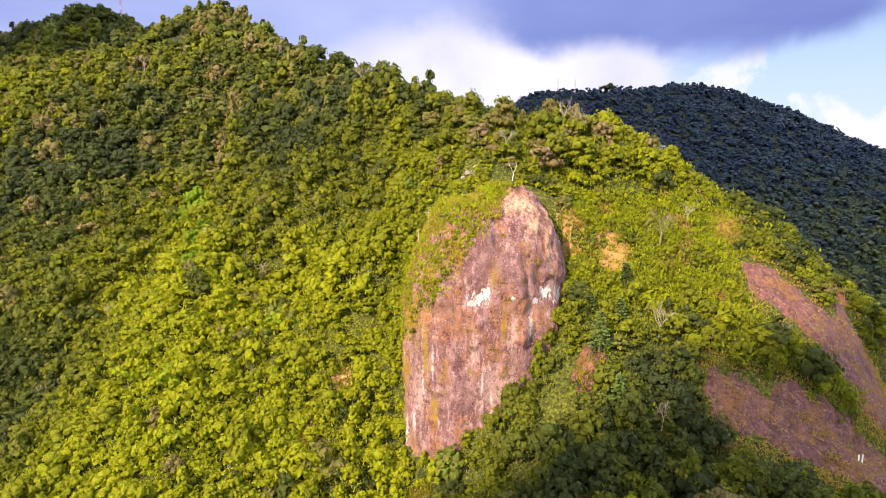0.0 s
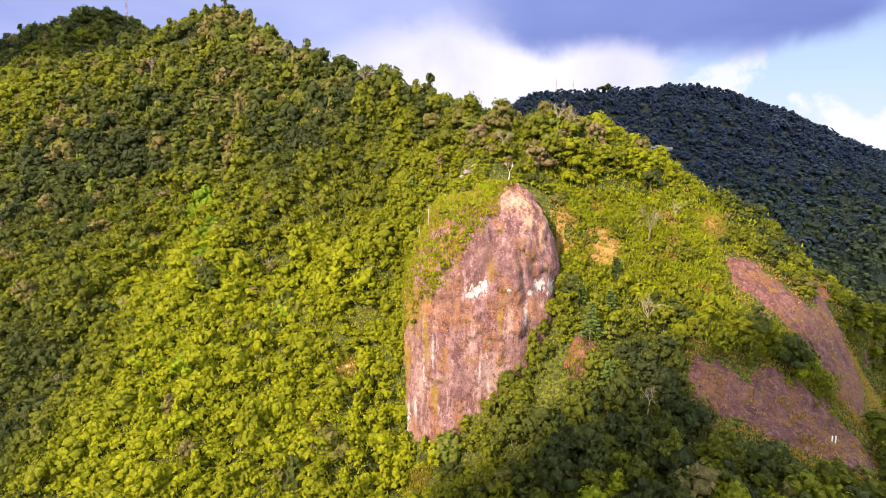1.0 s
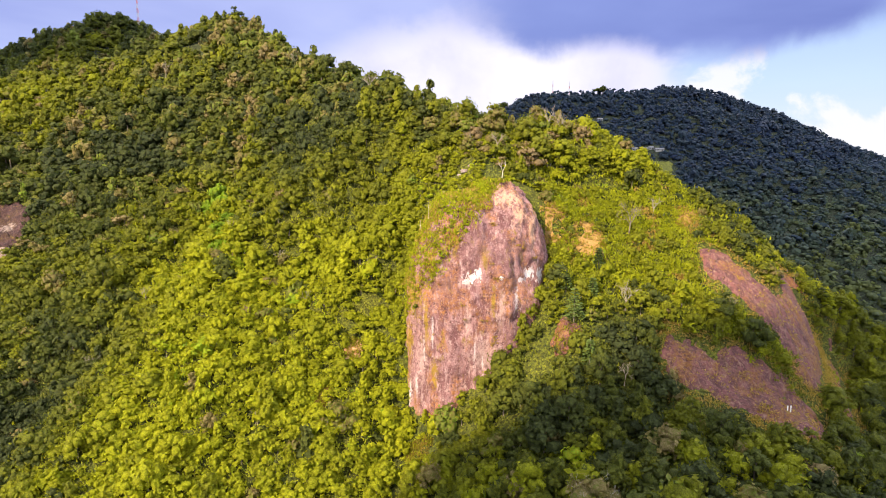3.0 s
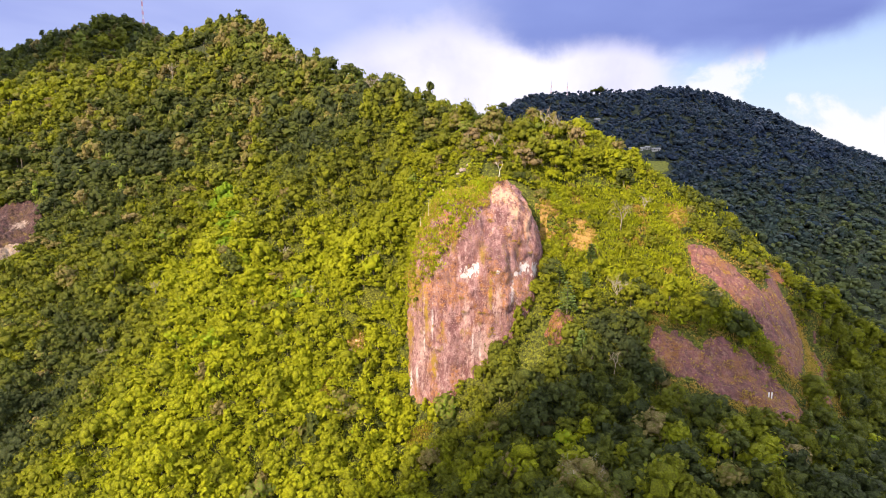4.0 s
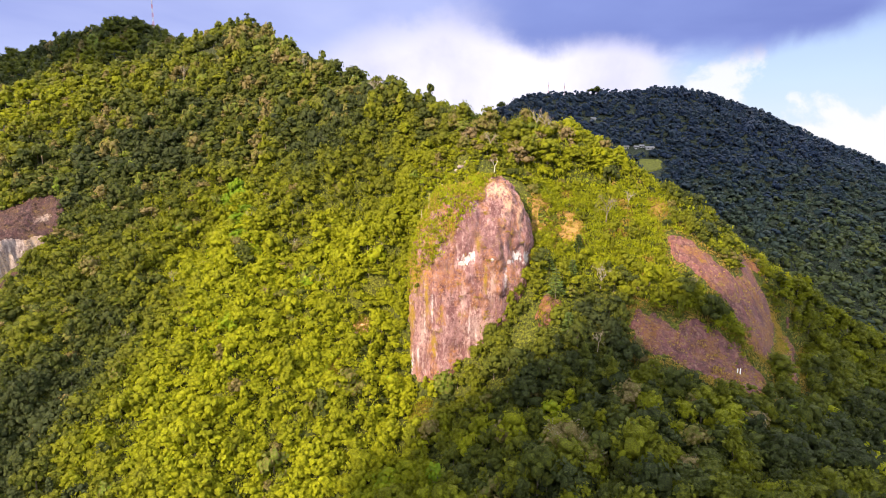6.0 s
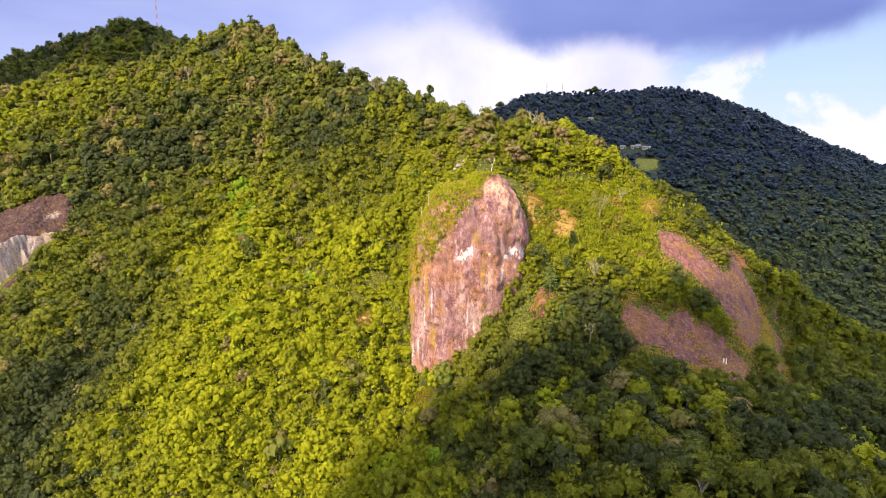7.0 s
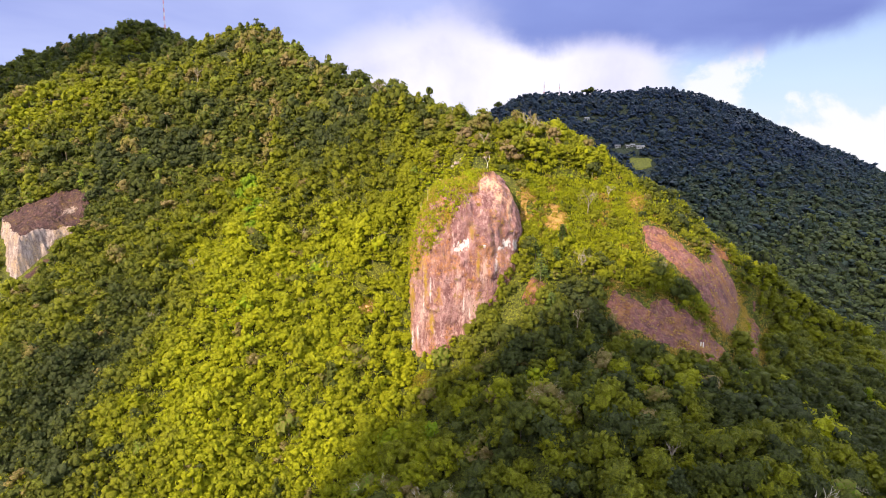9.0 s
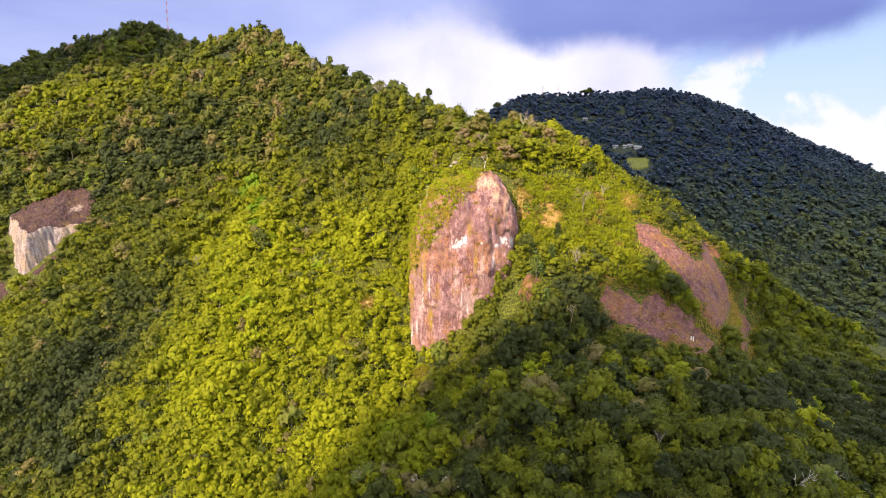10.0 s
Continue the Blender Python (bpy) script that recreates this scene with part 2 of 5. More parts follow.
WHITE_TONES, EARTH_TONES = ((0.40, 0.33, 0.35), (0.78, 0.73, 0.78)), ((0.44, 0.24, 0.16), (0.66, 0.45, 0.34))
MOSS_TONES, PINK_TONES = ((0.15, 0.10, 0.008), (0.42, 0.27, 0.014)), ((0.34, 0.20, 0.19), (0.56, 0.42, 0.41))
CLIFF_MARKS = [
    (0.9, 0.85, MOSS_TONES, [(-10, 47, 5.5, 12), (-3.5, 60, 4.5, 8), (5, 70, 3.0, 7), (-12, 28, 2.2, 10), (-5, 38, 1.4, 12), (19, 47, 1.0, 9), (-2, 18, 1.6, 8), (16, 62, 1.5, 5), (-13, 12, 2, 8)]),
    (0.8, 0.7, PINK_TONES, [(17, 26, 7, 10), (-7, 22, 2.5, 12), (22, 45, 2.0, 8), (10, 40, 1.6, 8)]),
    (1.1, 0.65, ((0.085, 0.038, 0.046), (0.24, 0.135, 0.15)), [(13, 66, 8, 8), (22, 63, 8, 11), (30, 64, 5, 9), (2, 52, 5, 6), (24, 36, 4, 6)]),
    (0.8, 0.85, EARTH_TONES, [(25, 83, 6, 3.5), (29, 77, 3, 5), (20, 86, 5, 2), (34, 72, 1.6, 7)]),
    (0.35, 1.0, WHITE_TONES, [(11.3, 55.3, 3.0, 1.6), (9.4, 54.2, 1.6, 1.0), (13.6, 57.2, 1.2, 1.9), (21.8, 55.8, 0.7, 0.9), (32.6, 56.0, 2.2, 2.4), (29.6, 54.4, 2.0, 1.0), (36.8, 54.8, 1.5, 2.6), (9.0, 53.6, 1.2, 0.6), (-12.5, 6, 1.3, 3.5)]),
    (1.0, 0.75, WHITE_TONES, [(27.5, 47.5, 0.8, 5), (-9, 12, 0.9, 6), (-11.5, 9, 0.6, 6), (12.5, 28, 0.6, 6), (15.5, 23, 0.5, 5), (-2.8, 34, 0.5, 9), (-6, 26, 0.4, 8)]),
]

BLUFF_MARKS = [(0.8, 0.6, ((0.3, 0.22, 0.2), (0.5, 0.42, 0.4)), [(-236, 59, 4, 2.5)])]


def grainy_material(name, a, b, scale=1.0, rough=0.8, bump=0.3):
    mat, tree, out = material(name)
    place = node(tree, "ShaderNodeNewGeometry").outputs["Position"]
    grain = noise_at(tree, place, scale, 5.0, 0.6)
    finish(tree, out, ramp(tree, grain, [(0.3, a), (0.7, b)]), rough, grain, bump, 0.2)
    return mat


LEAF_STUFF = leaf_material("forest_leaves", False)
LEAF_TREE = leaf_material("tree_leaves", True, 0.0, 0.40)
# far leaves: the blue of distance haze is put into their hues
LEAF_FAR = leaf_material("haze_tinted_leaves", False, hues=[(0.0, (0.015, 0.032, 0.080)), (0.14, (0.024, 0.046, 0.070)), (0.28, (0.046, 0.070, 0.044)), (0.45, (0.10, 0.12, 0.03))], contrast=0.08, relief=0.15, lean=3.0)
GOLD_GRASS = leaf_material("dry_golden_grass", False, hues=[(0.3, (0.10, 0.088, 0.015)), (0.55, (0.25, 0.175, 0.035)), (0.85, (0.38, 0.255, 0.10))])
LEAF_RIDGE = leaf_material("dark_ridge_leaves", True, 0.02, 0.16)
LEAF_BROWN = leaf_material("brown_seeding_leaves", True, 0.86, 0.08)
BARK = bark_material("grey_brown_bark", (0.06, 0.045, 0.03), (0.26, 0.22, 0.17))
DEAD_WOOD = bark_material("bleached_wood", (0.40, 0.34, 0.28), (0.70, 0.64, 0.56))
GREY_WOOD = bark_material("grey_dead_wood", (0.16, 0.13, 0.10), (0.36, 0.32, 0.27))
GROUND = ground_material()
ROCK = rock_material("pink_rock", (0.325, 0.180, 0.192, 1), (0.150, 0.066, 0.074, 1), (0.33, 0.14, 0.035, 1), (0.52, 0.38, 0.385, 1), 0.7, CLIFF_MARKS)
SLAB = rock_material("purple_brown_rock", (0.195, 0.080, 0.082, 1), (0.100, 0.040, 0.048, 1), (0.24, 0.115, 0.02, 1), (0.34, 0.22, 0.16, 1), 0.6)
DARK_SLAB = rock_material("dark_maroon_rock", (0.056, 0.025, 0.030, 1), (0.025, 0.012, 0.017, 1), (0.08, 0.045, 0.022, 1), (0.16, 0.10, 0.10, 1), 0.3, BLUFF_MARKS)
BUFF_ROCK = rock_material("buff_white_rock", (0.34, 0.28, 0.28, 1), (0.19, 0.145, 0.15, 1), (0.38, 0.27, 0.17, 1), (0.50, 0.44, 0.44, 1), 0.0)
DRY_GRASS = grainy_material("dry_orange_grass", (0.12, 0.08, 0.02), (0.28, 0.165, 0.06), 1.8, 0.9, 0.9)
EARTH = grainy_material("pink_bare_earth", (0.34, 0.17, 0.09), (0.58, 0.36, 0.24), 1.2, 0.9, 0.8)
STEEL = grainy_material("painted_steel", (0.40, 0.36, 0.36), (0.55, 0.5, 0.5), 1.0, 0.5, 0.0)
RED_PAINT = grainy_material("red_mast_paint", (0.42, 0.10, 0.09), (0.5, 0.14, 0.12), 1.0, 0.5, 0.0)
WHITE_PAINT = grainy_material("weathered_white_paint", (0.62, 0.62, 0.62), (0.82, 0.82, 0.8), 1.0, 0.6, 0.05)
HOUSE_WALL = grainy_material("pale_render", (0.20, 0.20, 0.21), (0.32, 0.32, 0.32), 0.8, 0.8, 0.05)
ROOF = grainy_material("grey_sheet_roof", (0.16, 0.17, 0.20), (0.30, 0.30, 0.33), 0.8, 0.5, 0.05)
DARK_GLASS = grainy_material("dark_window", (0.02, 0.025, 0.03), (0.04, 0.045, 0.05), 1.0, 0.2, 0.0)
CROP = grainy_material("yellow_green_crop", (0.05, 0.06, 0.012), (0.13, 0.13, 0.018), 0.5, 0.9, 0.8)


# ---- shape of the land ----
def smooth_max(k, *fields):
    """Soft maximum of several height fields, blended over about k metres."""
    top = np.maximum.reduce(fields)
    return top + k * np.log(sum(np.exp((f - top) / k) for f in fields))


def ridge(x, y, knots, left, right, soft=6.0, reach=1.0):
    """A crest that runs along knots of (x, y, z) and falls to its left and right (seen along it) by those slopes."""
    best = np.full(np.shape(x), -400.0)
    for (x0, y0, z0), (x1, y1, z1) in zip(knots, knots[1:]):
        dx, dy = x1 - x0, y1 - y0
        run = np.hypot(dx, dy)
        s = np.clip(((x - x0) * dx + (y - y0) * dy) / run**2, 0, 1)
        off_x, off_y = x - x0 - s * dx, y - y0 - s * dy
        away = np.hypot(off_x, off_y)
        side = (dx * off_y - dy * off_x) / run
        blend = 0.5 + 0.5 * np.tanh(side / 12)
        fall = left * blend + right * (1 - blend)
        best = np.maximum(best, z0 + s * (z1 - z0) - fall * (np.sqrt(away**2 + soft**2) - soft) * reach)
    return best


def wave(x, y, scale, seed):
    """Cheap smooth relief from a few crossed sines, about -1 to 1."""
    total = 0.0
    for i in range(5):
        a = seed * 1.7 + i * 2.39996
        f = (0.6 + 0.25 * i) / scale * 6.2832
        total = total + np.sin(f * (x * math.cos(a) + y * math.sin(a)) + seed * 3.1 + i * 1.3) / (1 + 0.5 * i)
    return total / 3.0


SPUR = [(20, 205, 84), (19, 222, 99), (16, 242, 110), (-10, 266, 123.5), (-27, 282, 129), (-60, 330, 141), (-90, 361, 156), (-120, 392, 173), (-152, 424, 193), (-230, 480, 186), (-275, 530, 199)]
TOWER_HILL = [(-200, 560, 182), (-255, 535, 197), (-272, 536, 203), (-300, 538, 215), (-350, 545, 208), (-425, 555, 186), (-495, 560, 166), (-650, 580, 100), (-900, 600, 20)]
CREST = [(16, 242, 109), (45, 240, 110), (64, 237, 106), (84, 230, 94)]
FAR_HILL = [(-60, 900, 120), (91, 860, 152), (138, 850, 174), (230, 850, 176), (320, 850, 187), (395, 850, 179), (440, 850, 170), (475, 850, 150), (512, 850, 109), (610, 850, 52), (720, 850, 0), (900, 850, -50)]


RAVINE = [(-215, 120, 0), (-172, 185, 0), (-143, 232, 0), (-122, 300, 0)]


def ground_height(x, y):
    x, y = np.asarray(x, float), np.asarray(y, float)
    # the long bowl-shaped slope under the main ridge
    crest = np.where(x > -152, 424 - (x + 152) * 1.02, 424 + 0.1 * (x + 152))
    up = np.minimum(y, crest)
    bowl = -31 + 0.72 * (up - 137) + 0.0006 * np.clip(up - 250, 0, None) ** 2 + 0.17 * np.minimum(0, x + 104) - 0.6 * np.clip(y - crest, 0, None)
    bowl = bowl + 2.5 * wave(x, y, 70, 1.0) - 12 * np.exp(-(((x + 12) / 12) ** 2) - ((y - 175) / 14) ** 2)
    bowl = bowl - 9 * np.exp(-((ridge(x, y, RAVINE, 1, 1, 1) / 15) ** 2)) - 4 * np.exp(-((ridge(x, y, [(-75, 120, 0), (-70, 200, 0), (-95, 300, 0)], 1, 1, 1) / 12) ** 2))
    # the spur's wooded right flank
    cap = 238 - 24 * np.clip((x - 72) / 34, 0, 1)
    flank = 27 + 0.9 * (np.minimum(y, cap) - 153) - 0.7 * np.clip(y - cap, 0, None)
    flank = flank - 0.8 * np.clip(163 - y, 0, 12) * np.clip((x - 85) / 35, 0, 1) - 1.05 * np.clip(44 - x, 0, None) - 0.016 * np.clip(x - 100, 0, None) ** 2 + 1.5 * wave(x, y, 45, 2.0)
    # the shoulder that runs down towards the viewer
    shoulder = 6 + 0.17 * (y - 65) - 0.005 * np.clip(np.abs(x - 80), 0, 60) ** 2 - np.where(x > 80, 0.25, 0.6) * np.clip(np.abs(x - 80) - 60, 0, None)
    shoulder = np.where(y > 230, shoulder - 0.5 * (y - 230), shoulder) + 2.0 * wave(x, y, 50, 3.0)
    spur = ridge(x, y, SPUR, 1.25, 0.75) + 1.5 * wave(x, y, 40, 4.0)
    spur = spur - 3.0 * np.clip(200 - y, 0, None) - 2.5 * np.clip(-9 - x, 0, None) * np.clip((262 - y) / 60, 0, 1)
    tower = ridge(x, y, TOWER_HILL, 1.0, 0.6, 12) + 4 * wave(x, y, 90, 5.0)
    far = ridge(x, y, FAR_HILL, 0.5, 0.47, 20) + 7 * wave(x, y, 170, 6.0) + 2.5 * wave(x, y, 60, 7.0) - 0.25 * np.clip(x - 465, 0, 40) - 0.12 * np.clip(x - 590, 0, 200)
    crest_line = ridge(x, y, CREST, 0.7, 1.1) - 2.5 * np.clip(222 - y, 0, None)
    floor = -95 + 6 * wave(x, y, 300, 8.0)
    return smooth_max(4.0, bowl, flank, shoulder, spur, crest_line, tower, far, floor)

# ---- building helpers ----
def mesh_from(name, verts, quads, mats, tints=None, mat_index=None, smooth=False, rounds=None):
    """A mesh from arrays of vertices (n, 3) and quads (m, 4)."""
    me = bpy.data.meshes.new(name)
    verts, quads = np.asarray(verts, np.float32), np.asarray(quads, np.int32)
    me.vertices.add(len(verts))
    me.vertices.foreach_set("co", verts.ravel())
    me.loops.add(quads.size)
    me.loops.foreach_set("vertex_index", quads.ravel())
    me.polygons.add(len(quads))
    me.polygons.foreach_set("loop_start", np.arange(0, quads.size, 4, dtype=np.int32))
    for m in mats:
        me.materials.append(m)
    if mat_index is not None:
        me.polygons.foreach_set("material_index", np.asarray(mat_index, np.int32))
    if tints is not None:
        layer = me.attributes.new("tint", "FLOAT", "POINT")
        layer.data.foreach_set("value", np.asarray(tints, np.float32))
    if rounds is not None:
        layer = me.attributes.new("round", "FLOAT_VECTOR", "POINT")
        layer.data.foreach_set("vector", np.asarray(rounds, np.float32).ravel())
    me.polygons.foreach_set("use_smooth", np.broadcast_to(np.asarray(smooth, bool), len(quads)).copy())
    me.update(calc_edges=True)
    return me


def link_part(name, me, parent, label=""):
    ob = new(name, me)
    ob.parent = parent
    return tagged(ob, label) if label else ob


def part(name, bm, mat, parent, label=""):
    """Link a bmesh as one mesh object under a thing or a part."""
    me = bpy.data.meshes.new(name)
    bm.to_mesh(me)
    bm.free()
    me.materials.append(mat)
    return link_part(name, me, parent, label)


def thing(name, at, label, category, group="", turn=0.0):
    ob = new(name)
    ob.matrix_world = pose(*at, 0, 0, turn)
    return tagged(ob, label, category, group)


def tube(bm, a, b, r0, r1, sides=6):
    """A tapered tube from a to b."""
    a, b = Vector(a), Vector(b)
    axis = (b - a).to_track_quat("Z", "Y").to_matrix()
    rings = []
    for p, r in ((a, r0), (b, r1)):
        rings.append([bm.verts.new(p + axis @ Vector((r * math.cos(i * math.tau / sides), r * math.sin(i * math.tau / sides), 0))) for i in range(sides)])
    for i in range(sides):
        j = (i + 1) % sides
        bm.faces.new((rings[0][i], rings[0][j], rings[1][j], rings[1][i]))
    bm.faces.new(rings[1])


def box(bm, lo, hi):
    made = bmesh.ops.create_cube(bm, size=1.0)["verts"]
    for v in made:
        v.co = Vector([lo[i] + (v.co[i] + 0.5) * (hi[i] - lo[i]) for i in range(3)])


def smoothstep(v, lo, hi):
    s = np.clip((v - lo) / (hi - lo), 0, 1)
    return s * s * (3 - 2 * s)


# ---- ground: one sheet out to the horizon ----
def stretched(lo, hi, step, far):
    """Even steps from lo to hi, then ever longer ones out to far on both sides."""
    core, out, gap = list(np.arange(lo, hi + step, step)), [], step
    while lo - sum(out) > -far:
        gap *= 1.25
        out.append(gap)
    left = lo - np.cumsum(out)
    out, gap = [], step
    while hi + sum(out) < far:
        gap *= 1.25
        out.append(gap)
    return np.concatenate([left[::-1], core, hi + np.cumsum(out)])


def grid_quads(rows, cols):
    i = np.arange((rows - 1) * cols).reshape(rows - 1, cols)[:, :-1].ravel()
    return np.stack([i, i + 1, i + cols + 1, i + cols], 1)


def build_ground():
    gx, gy = stretched(-560, 760, 5.0, 4700), stretched(-180, 920, 5.0, 4700)
    X, Y = np.meshgrid(gx, gy)
    Z = ground_height(X, Y)
    verts = np.stack([X, Y, Z], -1).reshape(-1, 3)
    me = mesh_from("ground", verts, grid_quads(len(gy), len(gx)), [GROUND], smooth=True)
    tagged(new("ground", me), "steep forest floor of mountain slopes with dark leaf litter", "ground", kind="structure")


build_ground()

# ---- rock outcrops ----
DOME_X, DOME_Y, DOME_A, DOME_B = 14.5, 201.0, 28.0, 27.5


def dome_radius(x, y):
    """1 on the rim of the cliff in plan, less inside."""
    return (np.abs((x - DOME_X) / DOME_A) ** 2.7 + np.abs((y - DOME_Y) / DOME_B) ** 2.7) ** (1 / 2.7)


def build_cliff():
    """The tall dome of bare rock: a sheer face that rounds over into a sloping top."""
    around, up = 250, 130
    th = np.linspace(0, 2 * math.pi, around, endpoint=False)
    s = np.linspace(0, 1, up)
    T, S = np.meshgrid(th, s)
    z = np.where(S < 0.3, 88 - 14 * (S / 0.3) ** 2, 74 - 92 * (S - 0.3) / 0.7)
    r = np.sqrt(np.clip(1 - (np.clip(z, 0, 88) / 88) ** 5.0, 0, 1))
    c, n = np.cos(T), np.sin(T)
    rim = (np.abs(c) ** 2.7 + np.abs(n) ** 2.7) ** (-1 / 2.7)
    x = DOME_X + DOME_A * r * rim * c + 9 * (1 - r)
    y = DOME_Y + DOME_B * r * rim * n
    verts = np.stack([x, y, z], -1).reshape(-1, 3)
    out = np.stack([c * 0.9, n * 0.9, 0.9 * (1 - r)], -1).reshape(-1, 3)
    push = np.empty(len(verts))
    for i, v in enumerate(verts):
        p = Vector(v)
        flute = noise.fractal(Vector((p.x * 0.10, p.y * 0.10, p.z * 0.018)), 0.9, 2.0, 4)
        lump = noise.fractal(p * 0.055, 0.9, 2.1, 3)
        chip = noise.fractal(p * 0.38, 0.8, 2.2, 4)
        push[i] = 2.2 * flute + 2.0 * lump + 0.85 * chip
    verts = verts + out * push[:, None]
    quads = []
    idx = np.arange(up * around).reshape(up, around)
    nxt = np.roll(idx, -1, 1)
    quads = np.stack([idx[1:], nxt[1:], nxt[:-1], idx[:-1]], -1).reshape(-1, 4)
    me = mesh_from("rock_cliff", verts, quads, [ROCK], smooth=True)
    ob = tagged(new("rock_cliff", me), "sheer pinkish-brown rock dome streaked with rust and white", "cliff")
    return ob, verts, quads, out


cliff, CLIFF_V, CLIFF_Q, CLIFF_OUT = build_cliff()

# ragged outlines of bare rock in plan
SLABS = {
    "upper": [(99, 195), (106, 194), (115, 192), (124, 191), (131, 193), (138, 199), (139, 209), (147, 222), (154, 221), (161, 217), (163, 211), (142, 174), (133, 162), (125, 160), (121, 166), (116, 171), (110, 176), (104, 180), (97, 184)],
    "lower": [(74, 160), (79, 165), (86, 163), (93, 160), (102, 162), (110, 161), (118, 160), (124, 158), (129, 155), (126, 145), (117, 134), (106, 137), (94, 141), (86, 146), (73, 147)],
    "edge": [(167, 216), (173, 216), (174, 209), (157, 182), (144, 158), (138, 156), (141, 166), (158, 194), (155, 197)],
    "left": [(-280, 284), (-276, 294), (-271, 299), (-264, 303), (-253, 305), (-244, 306), (-233, 299), (-225, 288), (-224, 279), (-229, 268), (-238, 259), (-246, 245), (-256, 254), (-268, 271)],
    "scar": [(-236, 258), (-230, 256), (-231, 246), (-238, 242), (-242, 247)],
    "foot": [(-275, 250), (-256, 246), (-249, 238), (-245, 226), (-242, 216), (-250, 208), (-266, 226)],
}


def slab_cover(x, y, outline):
    """Metres inside a slab's ragged outline in plan, negative outside."""
    x, y = np.asarray(x, float), np.asarray(y, float)
    away, inside = np.full(x.shape, 1e9), np.zeros(x.shape, bool)
    for (x0, y0), (x1, y1) in zip(outline, outline[1:] + outline[:1]):
        dx, dy = x1 - x0, y1 - y0
        s = np.clip(((x - x0) * dx + (y - y0) * dy) / (dx * dx + dy * dy), 0, 1)
        away = np.minimum(away, np.hypot(x - x0 - s * dx, y - y0 - s * dy))
        if dy:
            inside ^= ((y0 > y) != (y1 > y)) & (x < x0 + (y - y0) * dx / dy)
    return np.where(inside, away, -away) + 0.9 * wave(x, y, 13, 9.0) + 0.7 * wave(x, y, 5, 10.0)


def kept_quads(points, quads, keep):
    """Only those quads, with only the vertices that they use."""
    used = np.unique(quads[keep])
    remap = np.zeros(len(points), np.int32)
    remap[used] = np.arange(len(used))
    return points[used], remap[quads[keep]]


def slab_grid(key, step, rim=5):
    xs, ys = zip(*SLABS[key])
    gx, gy = np.arange(min(xs) - rim, max(xs) + rim, step), np.arange(min(ys) - rim, max(ys) + rim, step)
    X, Y = np.meshgrid(gx, gy)
    return X, Y, slab_cover(X, Y, SLABS[key]), grid_quads(len(gy), len(gx))


SLAB_TOP = {}


def slab_height(key, x, y):
    """Height of a slab's surface near a place in plan."""
    x0, y0, step, top = SLAB_TOP[key]
    i = np.clip(np.round((y - y0) / step).astype(int), 0, top.shape[0] - 1)
    j = np.clip(np.round((x - x0) / step).astype(int), 0, top.shape[1] - 1)
    return np.maximum(top[i, j], ground_height(x, y))


def build_slab(label, key, mat, lift=1.3):
    X, Y, cover, quads = slab_grid(key, 0.6)
    Z = ground_height(X, Y) + lift * smoothstep(cover, -1.5, 3.5 + lift) - 0.9
    flat = np.stack([X, Y, Z], -1).reshape(-1, 3)
    bump = np.array([noise.fractal(Vector((v[0] * 0.25, v[1] * 0.25, v[2] * 0.08)), 0.9, 2.1, 5) for v in flat])
    # ledges that run across the slope, and shallow gullies down it
    ledge = np.abs(np.sin(flat[:, 2] * 0.55 + 2.0 * bump)) * 0.5
    flat[:, 2] += (0.9 * bump + ledge) * smoothstep(cover.ravel(), -1, 2)
    SLAB_TOP[key] = (X[0, 0], Y[0, 0], 0.6, flat[:, 2].reshape(X.shape))
    me = mesh_from("rock_slab", *kept_quads(flat, quads, (cover.ravel()[quads] > -2.5).any(1)), [mat], smooth=True)
    return tagged(new("rock_slab", me), label, "rock slab", "rock slabs on the slope")


def build_bluff():
    """A dark weathered cap that juts out of the slope over a fresh pale face."""
    X, Y, cover, quads = slab_grid("left", 0.5)
    land = ground_height(X, Y)
    foot = np.interp(X, [-282, -268, -256, -246, -238, -229, -222], [286, 271, 254, 245, 259, 268, 274])
    rise = ground_height(X, foot) + 3.2 * (Y - foot)
    cap = 48.5 + 0.41 * (Y - 255) - 0.27 * np.abs(X + 248)
    rough = np.array([noise.fractal(Vector((x * 0.16, y * 0.16, 3.0)), 0.9, 2.1, 5) for x, y in zip(X.ravel(), Y.ravel())]).reshape(X.shape)
    shelf = np.array([noise.fractal(Vector((x * 0.10, y * 0.35, 9.0)), 0.8, 2.2, 4) for x, y in zip(X.ravel(), Y.ravel())]).reshape(X.shape)
    chips = np.array([noise.fractal(Vector((x * 0.55, y * 0.55, 5.0)), 0.8, 2.1, 4) for x, y in zip(X.ravel(), Y.ravel())]).reshape(X.shape)
    cap = np.maximum(cap, land + 0.8) + 1.6 * rough + 0.9 * chips + 0.9 * np.exp(-((cover / 3.0) ** 2))
    rise = rise + 5.0 * shelf + 2.0 * chips
    Z = np.where(cover > -1.0, np.minimum(cap, rise), land - 1.0)
    Z = np.maximum(Z, land - 1.2)
    points = np.stack([X, Y, Z], -1).reshape(-1, 3)
    inside = (cover.ravel()[quads] > -2.0).any(1)
    fresh = (np.minimum(cap, 200) - rise > 0.4).ravel()[quads].any(1) & (Y.ravel()[quads].mean(1) < 288)
    root = thing("rock_bluff", (0, 0, 0), "dark maroon bluff with a fresh buff-white face among trees", "bluff")
    link_part("cap", mesh_from("cap", *kept_quads(points, quads, inside & ~fresh), [DARK_SLAB], smooth=True), root, "dark maroon weathered rock")
    link_part("face", mesh_from("face", *kept_quads(points, quads, inside & fresh), [BUFF_ROCK], smooth=True), root, "fresh buff-white rock face")


